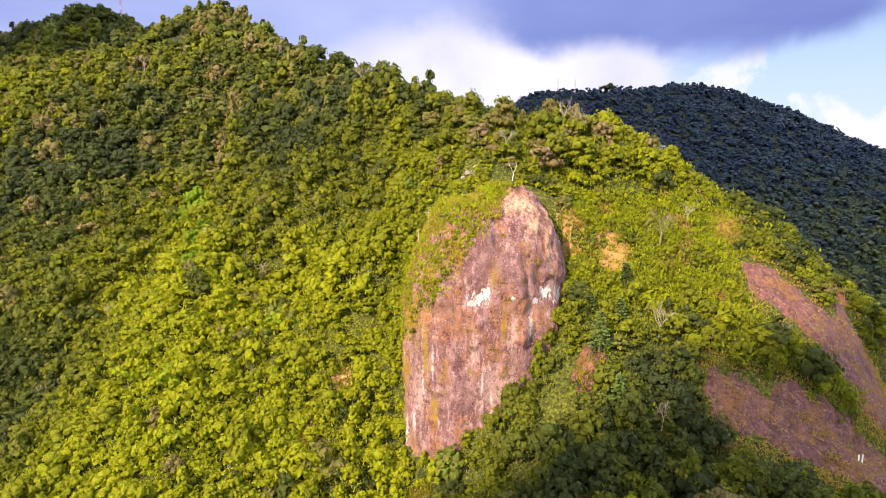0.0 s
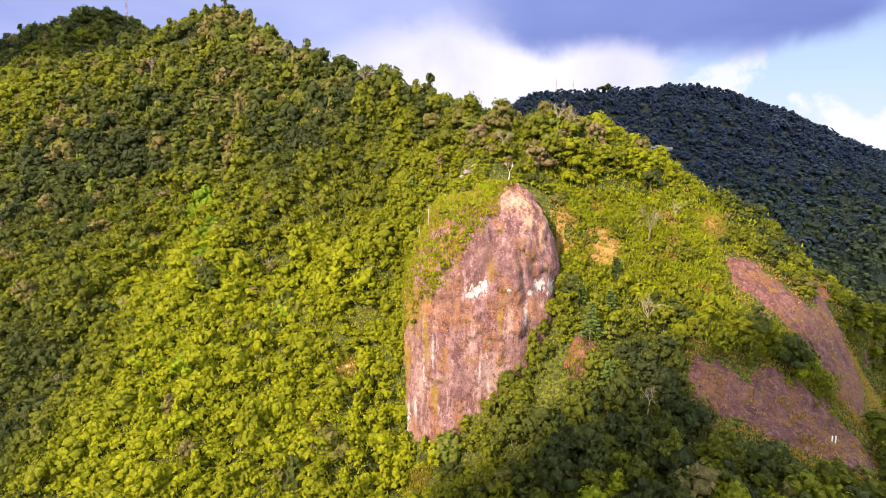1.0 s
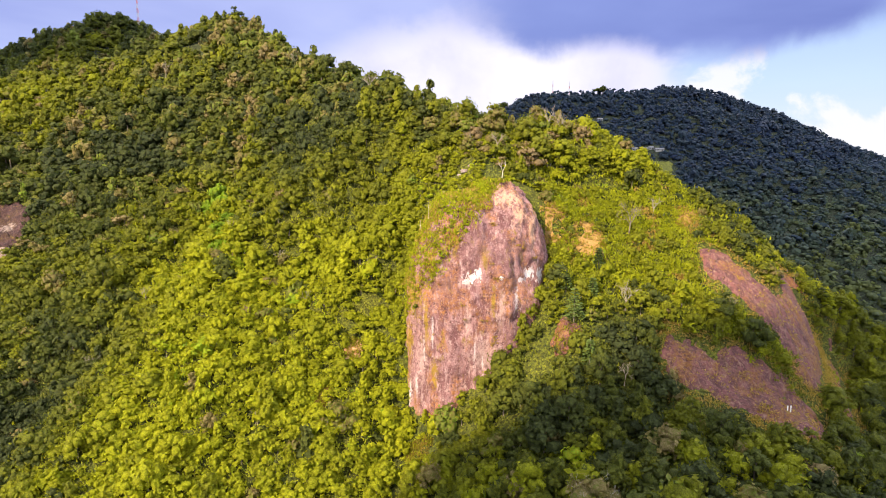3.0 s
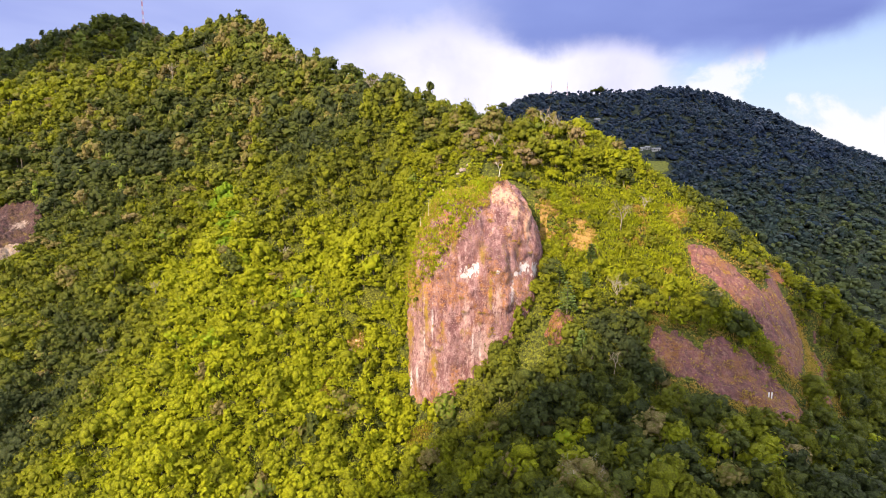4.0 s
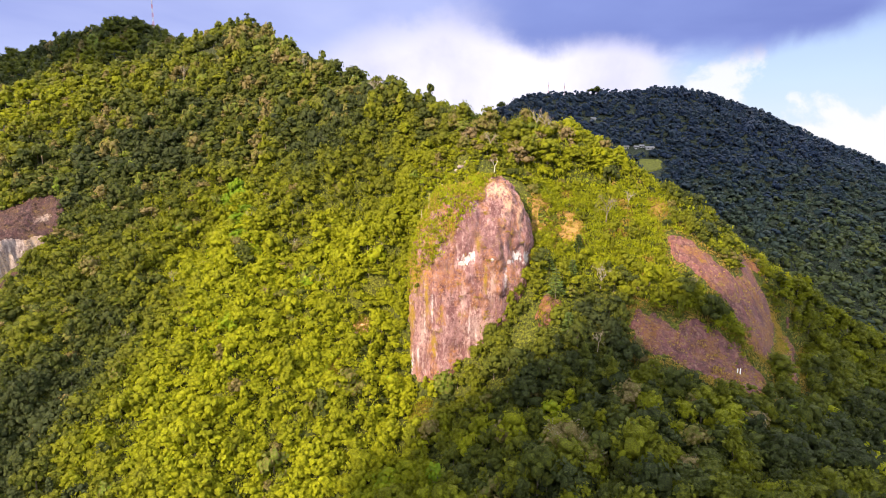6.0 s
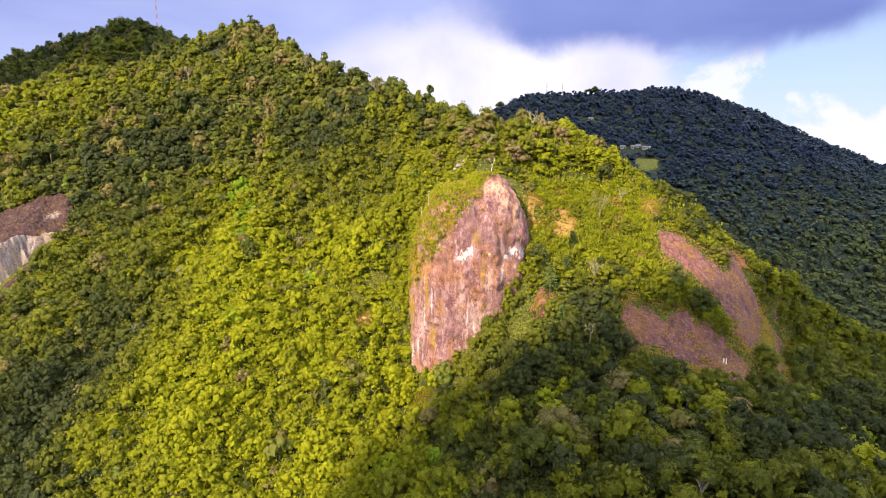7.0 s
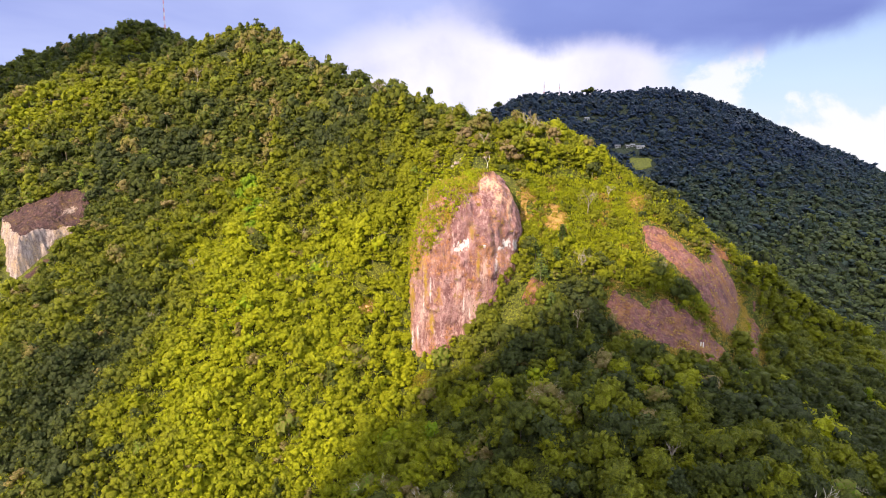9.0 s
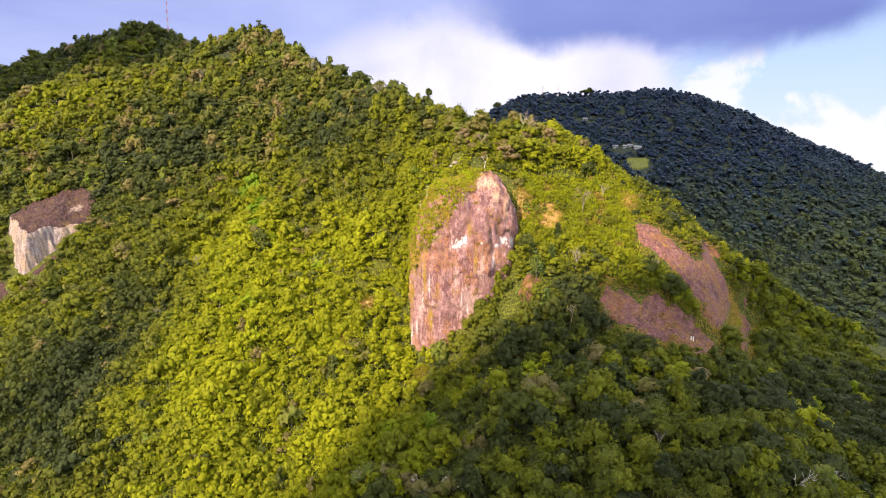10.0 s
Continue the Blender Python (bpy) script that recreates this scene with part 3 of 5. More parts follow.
build_slab("sloping purple-brown rock slab with tufts of dry grass", "upper", SLAB, 1.8)
build_slab("broad rust-brown rock slab above the lower trees", "lower", SLAB, 1.8)
build_slab("narrow red-brown rock strip beside shrubs", "edge", SLAB, 2.4)
build_slab("dark scar of broken rock below the bluff", "scar", DARK_SLAB)
build_slab("small brown rock outcrop below the cliff band", "foot", DARK_SLAB)
build_bluff()

# ---- trees ----
def ball_quads(cuts):
    """A sphere of quads: a cube's faces cut and blown up."""
    verts, quads = [], []
    lin = np.linspace(-1, 1, cuts + 1)
    for axis in range(3):
        for sign in (-1, 1):
            base = len(verts)
            for a in lin:
                for b in lin:
                    v = np.zeros(3)
                    v[axis], v[(axis + 1) % 3], v[(axis + 2) % 3] = sign, a, b * sign
                    verts.append(v / np.linalg.norm(v))
            n = cuts + 1
            for i in range(cuts):
                for j in range(cuts):
                    k = base + i * n + j
                    quads.append((k, k + n, k + n + 1, k + 1))
    unique, place = np.unique(np.array(verts).round(5), axis=0, return_inverse=True)
    return unique, place.reshape(-1)[np.array(quads)]


BALLS = {1: ball_quads(1), 2: ball_quads(2), 3: ball_quads(3)}


def leaf_cloud(rng, centres, radii, count, size, flat=0.75):
    """Small leaf sprays over lobes: quads that face outwards, up and a little at random."""
    lobe = rng.choice(len(centres), count, p=radii**2 / (radii**2).sum())
    n = rng.normal(size=(count, 3))
    n[:, 2] = np.abs(n[:, 2]) * 1.1 - 0.35
    n /= np.linalg.norm(n, axis=1)[:, None]
    at = centres[lobe] + n * (radii[lobe] * rng.normal(1.02, 0.13, count))[:, None] * np.array([1, 1, flat])
    face = n + rng.normal(size=(count, 3)) * 0.40 + np.array([0, 0, 0.2])
    face /= np.linalg.norm(face, axis=1)[:, None]
    u = np.cross(face, rng.normal(size=(count, 3)))
    u /= np.linalg.norm(u, axis=1)[:, None] + 1e-9
    v = np.cross(face, u)
    half = size * rng.uniform(0.45, 1.35, count)[:, None]
    long = half * rng.uniform(1.0, 1.7, count)[:, None]
    sag = face * half * 0.35
    verts = np.stack([at - u * long, at - v * half - sag * 0.2, at + u * long - sag, at + v * half + sag * 0.4], 1).reshape(-1, 3)
    return verts, np.arange(count * 4).reshape(-1, 4), np.repeat(crown_way(at, n), 4, 0)


def crown_way(at, n):
    """The way a leaf's clump faces: out of its lobe and out of the whole crown."""
    whole = at - np.array([0, 0, 0.45])
    way = 0.75 * n + 0.8 * whole / (np.linalg.norm(whole, axis=1)[:, None] + 1e-6)
    return way / (np.linalg.norm(way, axis=1)[:, None] + 1e-6)


def lobed_core(rng, centres, radii, cuts, flat=0.75):
    bv, bq = BALLS[cuts]
    verts, quads, ways = [], [], []
    for c, r in zip(centres, radii):
        bumps = 1 + rng.normal(size=(len(bv), 1)) * 0.09
        turn, _ = np.linalg.qr(rng.normal(size=(3, 3)))
        turn = turn * np.sign(np.linalg.det(turn))
        quads.append(bq + len(verts) * len(bv))
        verts.append(c + bv @ turn.T * bumps * r * 0.82 * rng.uniform(0.85, 1.15, 3) * np.array([1, 1, flat]))
        ways.append(crown_way(verts[-1], bv @ turn.T))
    return np.concatenate(verts), np.concatenate(quads), np.concatenate(ways)


def crown_lobes(rng, form):
    """Centres and radii of the lobes of a full crown, about 1 in radius and 1.5 high, that reaches low down its sides."""
    if form == "dome":
        n = 10
        a = np.arange(n) * 2.39996 + rng.uniform(0, 6)
        t = (np.arange(n) + 0.5) / n
        d = 0.72 * np.sqrt(np.sin(np.clip(t * 1.25, 0, 1) * math.pi / 2)) * rng.uniform(0.75, 1.1, n)
        c = np.stack([d * np.cos(a), d * np.sin(a), 1.3 - 1.05 * t + rng.normal(size=n) * 0.07], 1)
        return c, rng.uniform(0.26, 0.62, n)
    if form == "tall":
        n = 10
        t = np.linspace(0.0, 1.0, n)
        a = rng.uniform(0, math.tau, n)
        d = (1.1 - t) * rng.uniform(0.2, 0.6, n)
        c = np.stack([d * np.cos(a), d * np.sin(a), 0.25 + 1.5 * t], 1)
        return c, rng.uniform(0.28, 0.42, n) * (1.25 - 0.55 * t)
    if form == "layered":
        n = 12
        a = np.arange(n) * 2.39996 + rng.uniform(0, 6)
        d = rng.uniform(0.25, 0.95, n)
        c = np.stack([d * np.cos(a), d * np.sin(a), 0.35 + 1.0 * rng.uniform(0, 1, n) * (1.25 - d)], 1)
        return c, rng.uniform(0.20, 0.48, n)
    n = 8
    a = rng.uniform(0, math.tau, n)
    d = rng.uniform(0.1, 0.75, n)
    c = np.stack([d * np.cos(a), d * np.sin(a), 0.2 + rng.uniform(0, 0.8, n) * (1.1 - d)], 1)
    return c, rng.uniform(0.28, 0.60, n)


FORMS = ["dome", "dome", "layered", "tall", "shrub", "dome", "layered", "dome"]


def trunk_quads(rng, centres, limbs):
    """A tapered trunk with limbs that reach into the lobes, four-sided."""
    verts, quads = [], []

    def limb(a, b, r0, r1):
        base = len(verts)
        for p, r in ((a, r0), (b, r1)):
            for i in range(4):
                verts.append(p + r * np.array([math.cos(i * math.pi / 2), math.sin(i * math.pi / 2), 0]))
        for i in range(4):
            j = (i + 1) % 4
            quads.append((base + i, base + j, base + 4 + j, base + 4 + i))

    fork = np.array([0, 0, 0.45])
    limb(np.array([0, 0, -1.4]), fork, 0.06, 0.045)
    for c in centres[:limbs]:
        limb(fork, c, 0.035, 0.012)
    return np.array(verts), np.array(quads)


def tree_kit(seed, form, leaves, size, cuts, limbs, lobes=12):
    """One tree of unit size: vertices and quads of its leaves, crown core and trunk."""
    rng = np.random.default_rng(seed)
    c, r = crown_lobes(rng, form)
    if lobes < len(c):
        pick = np.linspace(0, len(c) - 1, lobes).round().astype(int)
        c, r = c[pick], r[pick] * (len(c) / lobes) ** 0.35
    flat = 0.62 if form == "layered" else 0.8
    lv, lq, lw = leaf_cloud(rng, c, r, leaves, size, flat)
    cv, cq, cw = lobed_core(rng, c, r, cuts, flat)
    tv, tq = trunk_quads(rng, c, limbs)
    return lv, lq, cv, cq, tv, tq, np.concatenate([lw, cw])


def joined_forest(name, label, kits, xs, ys, sizes, tints, sink=0.3, leaf=None, deep=0.0, zs=None, raised=0.2, even=0.0, height=1.0):
    """Many trees in one mesh: each kit is turned, scaled and set on the ground."""
    rng = np.random.default_rng(len(xs))
    zs = ground_height(xs, ys) if zs is None else zs
    which = rng.integers(0, len(kits), len(xs))
    all_v, all_q, all_t, all_m, all_f, all_w, base = [], [], [], [], [], [], 0
    for k, (lv, lq, cv, cq, tv, tq, way) in enumerate(kits):
        pick = np.flatnonzero(which == k)
        if not len(pick):
            continue
        v = np.concatenate([lv, cv, tv])
        q = np.concatenate([lq, cq + len(lv), tq + len(lv) + len(cv)])
        way = np.concatenate([way * (1 - even) + even * np.array([0, -0.4, 0.9]), np.zeros((len(tv), 3))])
        m = np.concatenate([np.zeros(len(lq) + len(cq)), np.ones(len(tq))])
        f = np.concatenate([np.zeros(len(lq)), np.ones(len(cq) + len(tq))])
        a, s = rng.uniform(0, math.tau, len(pick)), sizes[pick]
        tall = height * rng.uniform(0.75, 1.3, len(pick))
        ca, sa = np.cos(a)[:, None], np.sin(a)[:, None]
        wx = (v[None, :, 0] * ca - v[None, :, 1] * sa) * s[:, None] + xs[pick][:, None]
        wy = (v[None, :, 0] * sa + v[None, :, 1] * ca) * s[:, None] + ys[pick][:, None]
        lift = np.where(rng.uniform(size=len(pick)) < raised, rng.uniform(0.15, 0.75, len(pick)), 0.0) * s
        wz = v[None, :, 2] * (s * tall)[:, None] + (zs[pick] + lift - deep * s)[:, None] - sink
        all_v.append(np.stack([wx, wy, wz], -1).reshape(-1, 3))
        turned = np.stack([way[None, :, 0] * ca - way[None, :, 1] * sa, way[None, :, 0] * sa + way[None, :, 1] * ca, np.broadcast_to(way[None, :, 2], wx.shape)], -1)
        all_w.append(turned.reshape(-1, 3))
        all_q.append((q[None] + (np.arange(len(pick)) * len(v))[:, None, None]).reshape(-1, 4) + base)
        all_t.append(np.repeat(tints[pick], len(v)))
        all_m.append(np.tile(m, len(pick)))
        all_f.append(np.tile(f, len(pick)))
        base += len(pick) * len(v)
    me = mesh_from(name, np.concatenate(all_v), np.concatenate(all_q), [leaf or LEAF_STUFF, BARK], np.concatenate(all_t), np.concatenate(all_m), np.concatenate(all_f), np.concatenate(all_w))
    return tagged(new(name, me), label, "forest", kind="stuff")


def bare_ground(x, y):
    """True where rock, scree or grass keeps trees away."""
    blocked = (dome_radius(x, y) < 0.98) & (y < 208)
    for key, knots in SLABS.items():
        blocked |= slab_cover(x, y + (7.0 if key == "left" else 4.5), knots) > -0.5
        blocked |= slab_cover(x, y, knots) > -0.5
    blocked |= slab_cover(x, y + 9.0, SLABS["lower"]) > 0.0
    for px, py, pr in CLEARINGS:
        blocked |= np.hypot(x - px, y - py) < pr
    return blocked


BROWN_TREES = [(40, 108, 6.5), (45, 101, 5.0), (-25, 110, 5.5), (-16, 104, 5.0), (-3, 88, 5.0), (7, 84, 4.6), (100, 112, 4.4), (117, 62, 4.6), (70, 88, 4.0)]
CLEARINGS = [(-36, 205, 4.0), (-36, 200, 3.5), (-46, 187, 3.5), (-46, 182, 3.0), (44, 160, 3.5), (58, 195, 5.0), (44, 198, 4.0), (44, 166, 4.5), (37, 168, 5.0), (34, 162, 4.0), (10, 219, 4.0), (22, 212, 5.0), (-9, 169, 4.0), (-14, 164, 5.0), (-5, 164, 4.5), (-14, 156, 4.0), (100, 203, 4.0), *[(px, py, 1.05 * size) for px, py, size in BROWN_TREES]]


def scatter(seed, x0, x1, y0, y1, step_x, step_y):
    """Jittered planting over a stretch of the plan."""
    rng = np.random.default_rng(seed)
    gx, gy = np.meshgrid(np.arange(x0, x1, step_x), np.arange(y0, y1, step_y))
    gx = gx + (np.arange(gx.shape[0]) % 2)[:, None] * step_x / 2
    x = (gx + rng.uniform(-0.45, 0.45, gx.shape) * step_x).ravel()
    y = (gy + rng.uniform(-0.45, 0.45, gy.shape) * step_y).ravel()
    # a second, thinner planting where the slope is steep
    grade = np.hypot(ground_height(x + 1, y) - ground_height(x - 1, y), ground_height(x, y + 1) - ground_height(x, y - 1)) / 2
    more = rng.uniform(size=len(x)) < np.clip(grade - 0.85, 0, 1) * 1.2
    x = np.concatenate([x, x[more] + rng.uniform(-0.5, 0.5, more.sum()) * step_x])
    y = np.concatenate([y, y[more] + rng.uniform(0.3, 0.7, more.sum()) * step_y])
    keep = ~bare_ground(x, y) & (rng.uniform(size=len(x)) > 0.03 + 0.15 * scrubby_flank(x, y))
    return x[keep], y[keep], rng


# stands of darker and lighter woods, with some sun and cloud shade painted in: x, y, half width, half depth, change of
# tint
WOOD_AND_LIGHT_PATCHES = [(-195, 330, 48, 26, -0.16), (-55, 285, 36, 24, -0.12), (-300, 385, 60, 24, 0.16), (-118, 275, 20, 36, 0.10), (-235, 300, 30, 22, -0.10), (-95, 330, 30, 20, -0.08), (-60, 215, 24, 30, 0.06), (-100, 165, 26, 18, 0.05), (118, 213, 28, 22, -0.09), (52, 148, 24, 15, -0.09), (63, 164, 10, 9, -0.10), (-150, 140, 40, 18, -0.09), (-350, 545, 150, 40, -0.10)]


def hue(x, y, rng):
    """Tint of each tree: yellower on the sunny bowl, browner up on the ridge, deep green on the shoulder. Part of the
    sun and shade is put into it.
    """
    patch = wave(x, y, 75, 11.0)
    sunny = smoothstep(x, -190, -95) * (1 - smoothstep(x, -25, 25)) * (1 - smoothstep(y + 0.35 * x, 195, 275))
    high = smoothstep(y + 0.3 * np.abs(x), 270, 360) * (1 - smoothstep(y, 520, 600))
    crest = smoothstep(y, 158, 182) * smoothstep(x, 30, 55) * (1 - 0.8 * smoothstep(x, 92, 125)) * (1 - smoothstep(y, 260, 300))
    # cloud shade over the near shoulder, put into the tint
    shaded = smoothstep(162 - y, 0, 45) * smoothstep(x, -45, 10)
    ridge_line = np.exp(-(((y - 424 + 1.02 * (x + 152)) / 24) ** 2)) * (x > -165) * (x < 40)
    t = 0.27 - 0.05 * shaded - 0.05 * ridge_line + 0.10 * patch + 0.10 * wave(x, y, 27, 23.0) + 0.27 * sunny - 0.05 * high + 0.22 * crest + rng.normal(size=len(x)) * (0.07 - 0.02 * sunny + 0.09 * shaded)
    # shade down the ravine and lower left, painted as darker leaves
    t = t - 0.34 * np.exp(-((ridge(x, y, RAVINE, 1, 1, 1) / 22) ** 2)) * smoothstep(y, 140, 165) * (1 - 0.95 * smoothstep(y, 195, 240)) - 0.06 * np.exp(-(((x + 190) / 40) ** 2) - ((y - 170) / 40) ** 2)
    t = np.where(rng.uniform(size=len(x)) < 0.03 + 0.13 * high + 0.07 * shaded + 0.32 * ridge_line, rng.uniform(0.85, 0.94, len(x)), t)
    t = np.where(rng.uniform(size=len(x)) < 0.10 - 0.075 * sunny, 0.10, t)
    pale = smoothstep(-np.hypot((x - 36) / 1.6, y - 230), -22, -8)
    # the last term darkens the low right slope for the cloud's shade
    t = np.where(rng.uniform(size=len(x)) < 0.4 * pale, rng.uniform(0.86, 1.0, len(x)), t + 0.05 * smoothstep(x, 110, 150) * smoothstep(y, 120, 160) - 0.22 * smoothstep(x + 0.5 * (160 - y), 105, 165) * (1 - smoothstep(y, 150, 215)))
    for px, py, wide, deep, change in WOOD_AND_LIGHT_PATCHES:
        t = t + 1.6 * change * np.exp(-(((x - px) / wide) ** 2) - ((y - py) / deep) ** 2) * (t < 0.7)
    lime = (np.hypot(x + 120, y - 289) < 9) | (np.hypot(x + 112, y - 270) < 7) | (np.hypot(x + 108, y - 255) < 5)
    t = np.where(lime, 0.79, t)
    return np.clip(t, 0.0, 1.0)


def scrubby_flank(x, y):
    """1 on the dry, scrubby part of the flank beside the cliff."""
    return smoothstep(x, 38, 46) * (1 - smoothstep(x, 100, 114)) * smoothstep(y - 0.12 * (70 - x), 172, 184) * (1 - smoothstep(y, 212, 222))


def crown_size(x, y, rng, lo, hi):
    s = (lo + (hi - lo) * rng.beta(1.6, 3.0, len(x))) * (1 + 0.16 * wave(x, y, 31, 41.0))
    shrubby = smoothstep(20 - x, 0, 6) * (x > -10) * (y < 226) * (y > 170)
    narrow = smoothstep(x, 82, 95) * smoothstep(y, 192, 204) * (y < 250) * (x < 180)
    return s * (1 - 0.55 * shrubby) * (1 - 0.3 * narrow) * (1 - 0.38 * scrubby_flank(x, y)) * (1 + 0.3 * (1 - smoothstep(y, 100, 132)) * smoothstep(x, -45, -15))


KITS_NEAR = [tree_kit(10 + i, f, 168, 0.098, 1, 2, 10) for i, f in enumerate(FORMS)]
KITS_MID = [tree_kit(30 + i, f, 116, 0.125, 1, 1, 9) for i, f in enumerate(FORMS)]
KITS_HIGH = [tree_kit(50 + i, f, 62, 0.165, 1, 0, 8) for i, f in enumerate(FORMS)]
KITS_FAR = [tree_kit(70 + i, f, 14, 0.22, 1, 0, 4) for i, f in enumerate(["dome", "shrub", "dome", "shrub", "dome"])]
KITS_BUSH = [tree_kit(90 + i, "shrub", 34, 0.20, 1, 0, 5) for i in range(5)]
KITS_VALLEY = [tree_kit(110 + i, f, 64, 0.13, 2, 0, 5) for i, f in enumerate(FORMS)]

# wooded shoulder and flank
fx, fy, rng = scatter(1, -45, 235, 22, 262, 4.9, 4.1)
keep = ~((fx > -5) & (fx < 165) & (fy < 96)) & ~((fx < -5) & (fy < 90)) & ~((fx > 30) & (fy > 250)) & ~((fx > 165) & (fy < 60))
fx, fy = fx[keep], fy[keep]
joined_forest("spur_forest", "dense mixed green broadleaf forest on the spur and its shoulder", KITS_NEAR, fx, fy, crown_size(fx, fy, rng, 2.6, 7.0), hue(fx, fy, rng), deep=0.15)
# the sunny bowl
fx, fy, rng = scatter(2, -330, -45, 100, 300, 4.7, 4.0)
keep = fx > -130 - 0.9 * (fy - 60)
fx, fy = fx[keep], fy[keep]
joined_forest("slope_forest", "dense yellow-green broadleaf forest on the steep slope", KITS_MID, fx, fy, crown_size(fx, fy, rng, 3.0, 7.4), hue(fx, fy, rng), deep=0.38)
# upper slope and ridge
fx, fy, rng = scatter(3, -480, 120, 262, 570, 5.8, 5.2)
keep = ~((fx < -45) & (fy < 300) & (fx > -330)) & ~((fx > -152) & (fy > 446 - (fx + 152) * 1.02)) & ~((fx > 30) & (fy < 250)) & (fx > -130 - 0.9 * (fy - 60))
fx, fy = fx[keep], fy[keep]
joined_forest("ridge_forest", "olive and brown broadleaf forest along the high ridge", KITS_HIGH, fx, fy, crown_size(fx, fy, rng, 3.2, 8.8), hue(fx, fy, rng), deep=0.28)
# low scrub round the top of the cliff
fx, fy, rng = scatter(7, -18, 54, 176, 238, 1.8, 1.6)
rim = dome_radius(fx, fy)
keep = ((rim > 0.92) & (fy > 184) | (fy > 206)) & (rim < 1.45)
fx, fy = fx[keep], fy[keep]
joined_forest("crest_scrub", "yellow-green bushes and fern round the cliff top", KITS_BUSH, fx, fy, 0.9 + 1.3 * rng.beta(1.5, 3, len(fx)), np.clip(0.52 + 0.1 * rng.normal(size=len(fx)), 0, 0.74), 0.1)
# far hill: distance haze painted as blue high up, warmer green low in the valley
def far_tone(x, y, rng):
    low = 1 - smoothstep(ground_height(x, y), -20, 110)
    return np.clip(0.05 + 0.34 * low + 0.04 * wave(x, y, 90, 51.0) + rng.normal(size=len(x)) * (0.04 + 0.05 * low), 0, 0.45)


fx, fy, rng = scatter(4, -10, 760, 300, 880, 7.2, 6.8)
fx, fy = fx + rng.normal(size=len(fx)) * 2.5, fy + rng.normal(size=len(fy)) * 2.5
keep = ~((fx < 150) & (fy < 330)) & ~((fx > 223) & (fx < 263) & (fy > 652) & (fy < 672)) & (np.hypot(fx - 246, (fy - 626) / 1.5) > 15) & ~((fx > 204) & (fx < 216) & (fy > 735) & (fy < 768)) & (fx > 0.1 * fy - 15) & (fx < 60 + 0.85 * fy)
fx, fy = fx[keep], fy[keep]
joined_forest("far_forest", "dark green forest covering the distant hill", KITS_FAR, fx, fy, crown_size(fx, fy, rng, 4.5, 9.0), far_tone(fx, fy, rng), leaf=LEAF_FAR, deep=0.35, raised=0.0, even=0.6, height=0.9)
# wooded valley side beyond the spur
fx, fy, rng = scatter(8, 165, 420, 150, 330, 7.0, 6.5)
keep = ((fx > 235) | (fy > 262)) & (fx < 60 + 0.85 * fy)
fx, fy = fx[keep], fy[keep]
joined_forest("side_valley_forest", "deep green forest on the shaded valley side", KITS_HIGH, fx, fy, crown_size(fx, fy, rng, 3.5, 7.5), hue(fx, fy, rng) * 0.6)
# valley and slopes under and behind the viewer
fx, fy, rng = scatter(5, -290, 230, -180, 105, 10.4, 9.8)
keep = ~((fx > -45) & (fx < 235) & (fy > 18)) & ~((fx < -45) & (fy > 96))
fx, fy = fx[keep], fy[keep]
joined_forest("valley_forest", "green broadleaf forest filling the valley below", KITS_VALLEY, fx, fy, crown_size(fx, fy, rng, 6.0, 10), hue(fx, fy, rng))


def build_tree(seed, form):
    """One broadleaf tree as a thing: trunk with limbs, and crown."""
    root = new("broadleaf_tree")
    tagged(root, "leafy green broadleaf tree with rounded crown on the shoulder", "tree", "trees of the near shoulder")
    lv, lq, cv, cq, tv, tq, way = tree_kit(seed, form, 330, 0.082, 1, 6, 10)
    crown = mesh_from("crown", np.concatenate([lv, cv]), np.concatenate([lq, cq + len(lv)]), [LEAF_TREE], smooth=np.arange(len(lq) + len(cq)) >= len(lq), rounds=way)
    trunk = mesh_from("trunk", tv, tq, [BARK])
    link_part("trunk", trunk, root, "grey-brown forked trunk")
    link_part("crown", crown, root)
    return root


def plant_near_trees():
    x, y, rng = scatter(6, -5, 165, 22, 96, 7.0, 6.3)
    z, s = ground_height(x, y), crown_size(x, y, rng, 2.8, 6.4)
    firsts = [build_tree(90 + i, f) for i, f in enumerate(FORMS)]
    for i in range(len(x)):
        first = firsts[i % len(firsts)]
        m = pose(x[i], y[i], z[i] - 0.3, 0, 0, rng.uniform(0, 360))
        ob = first if i < len(firsts) else copy_thing(first, m)
        ob.matrix_basis = m @ Matrix.Diagonal((s[i], s[i], s[i] * rng.uniform(0.9, 1.3), 1))


plant_near_trees()

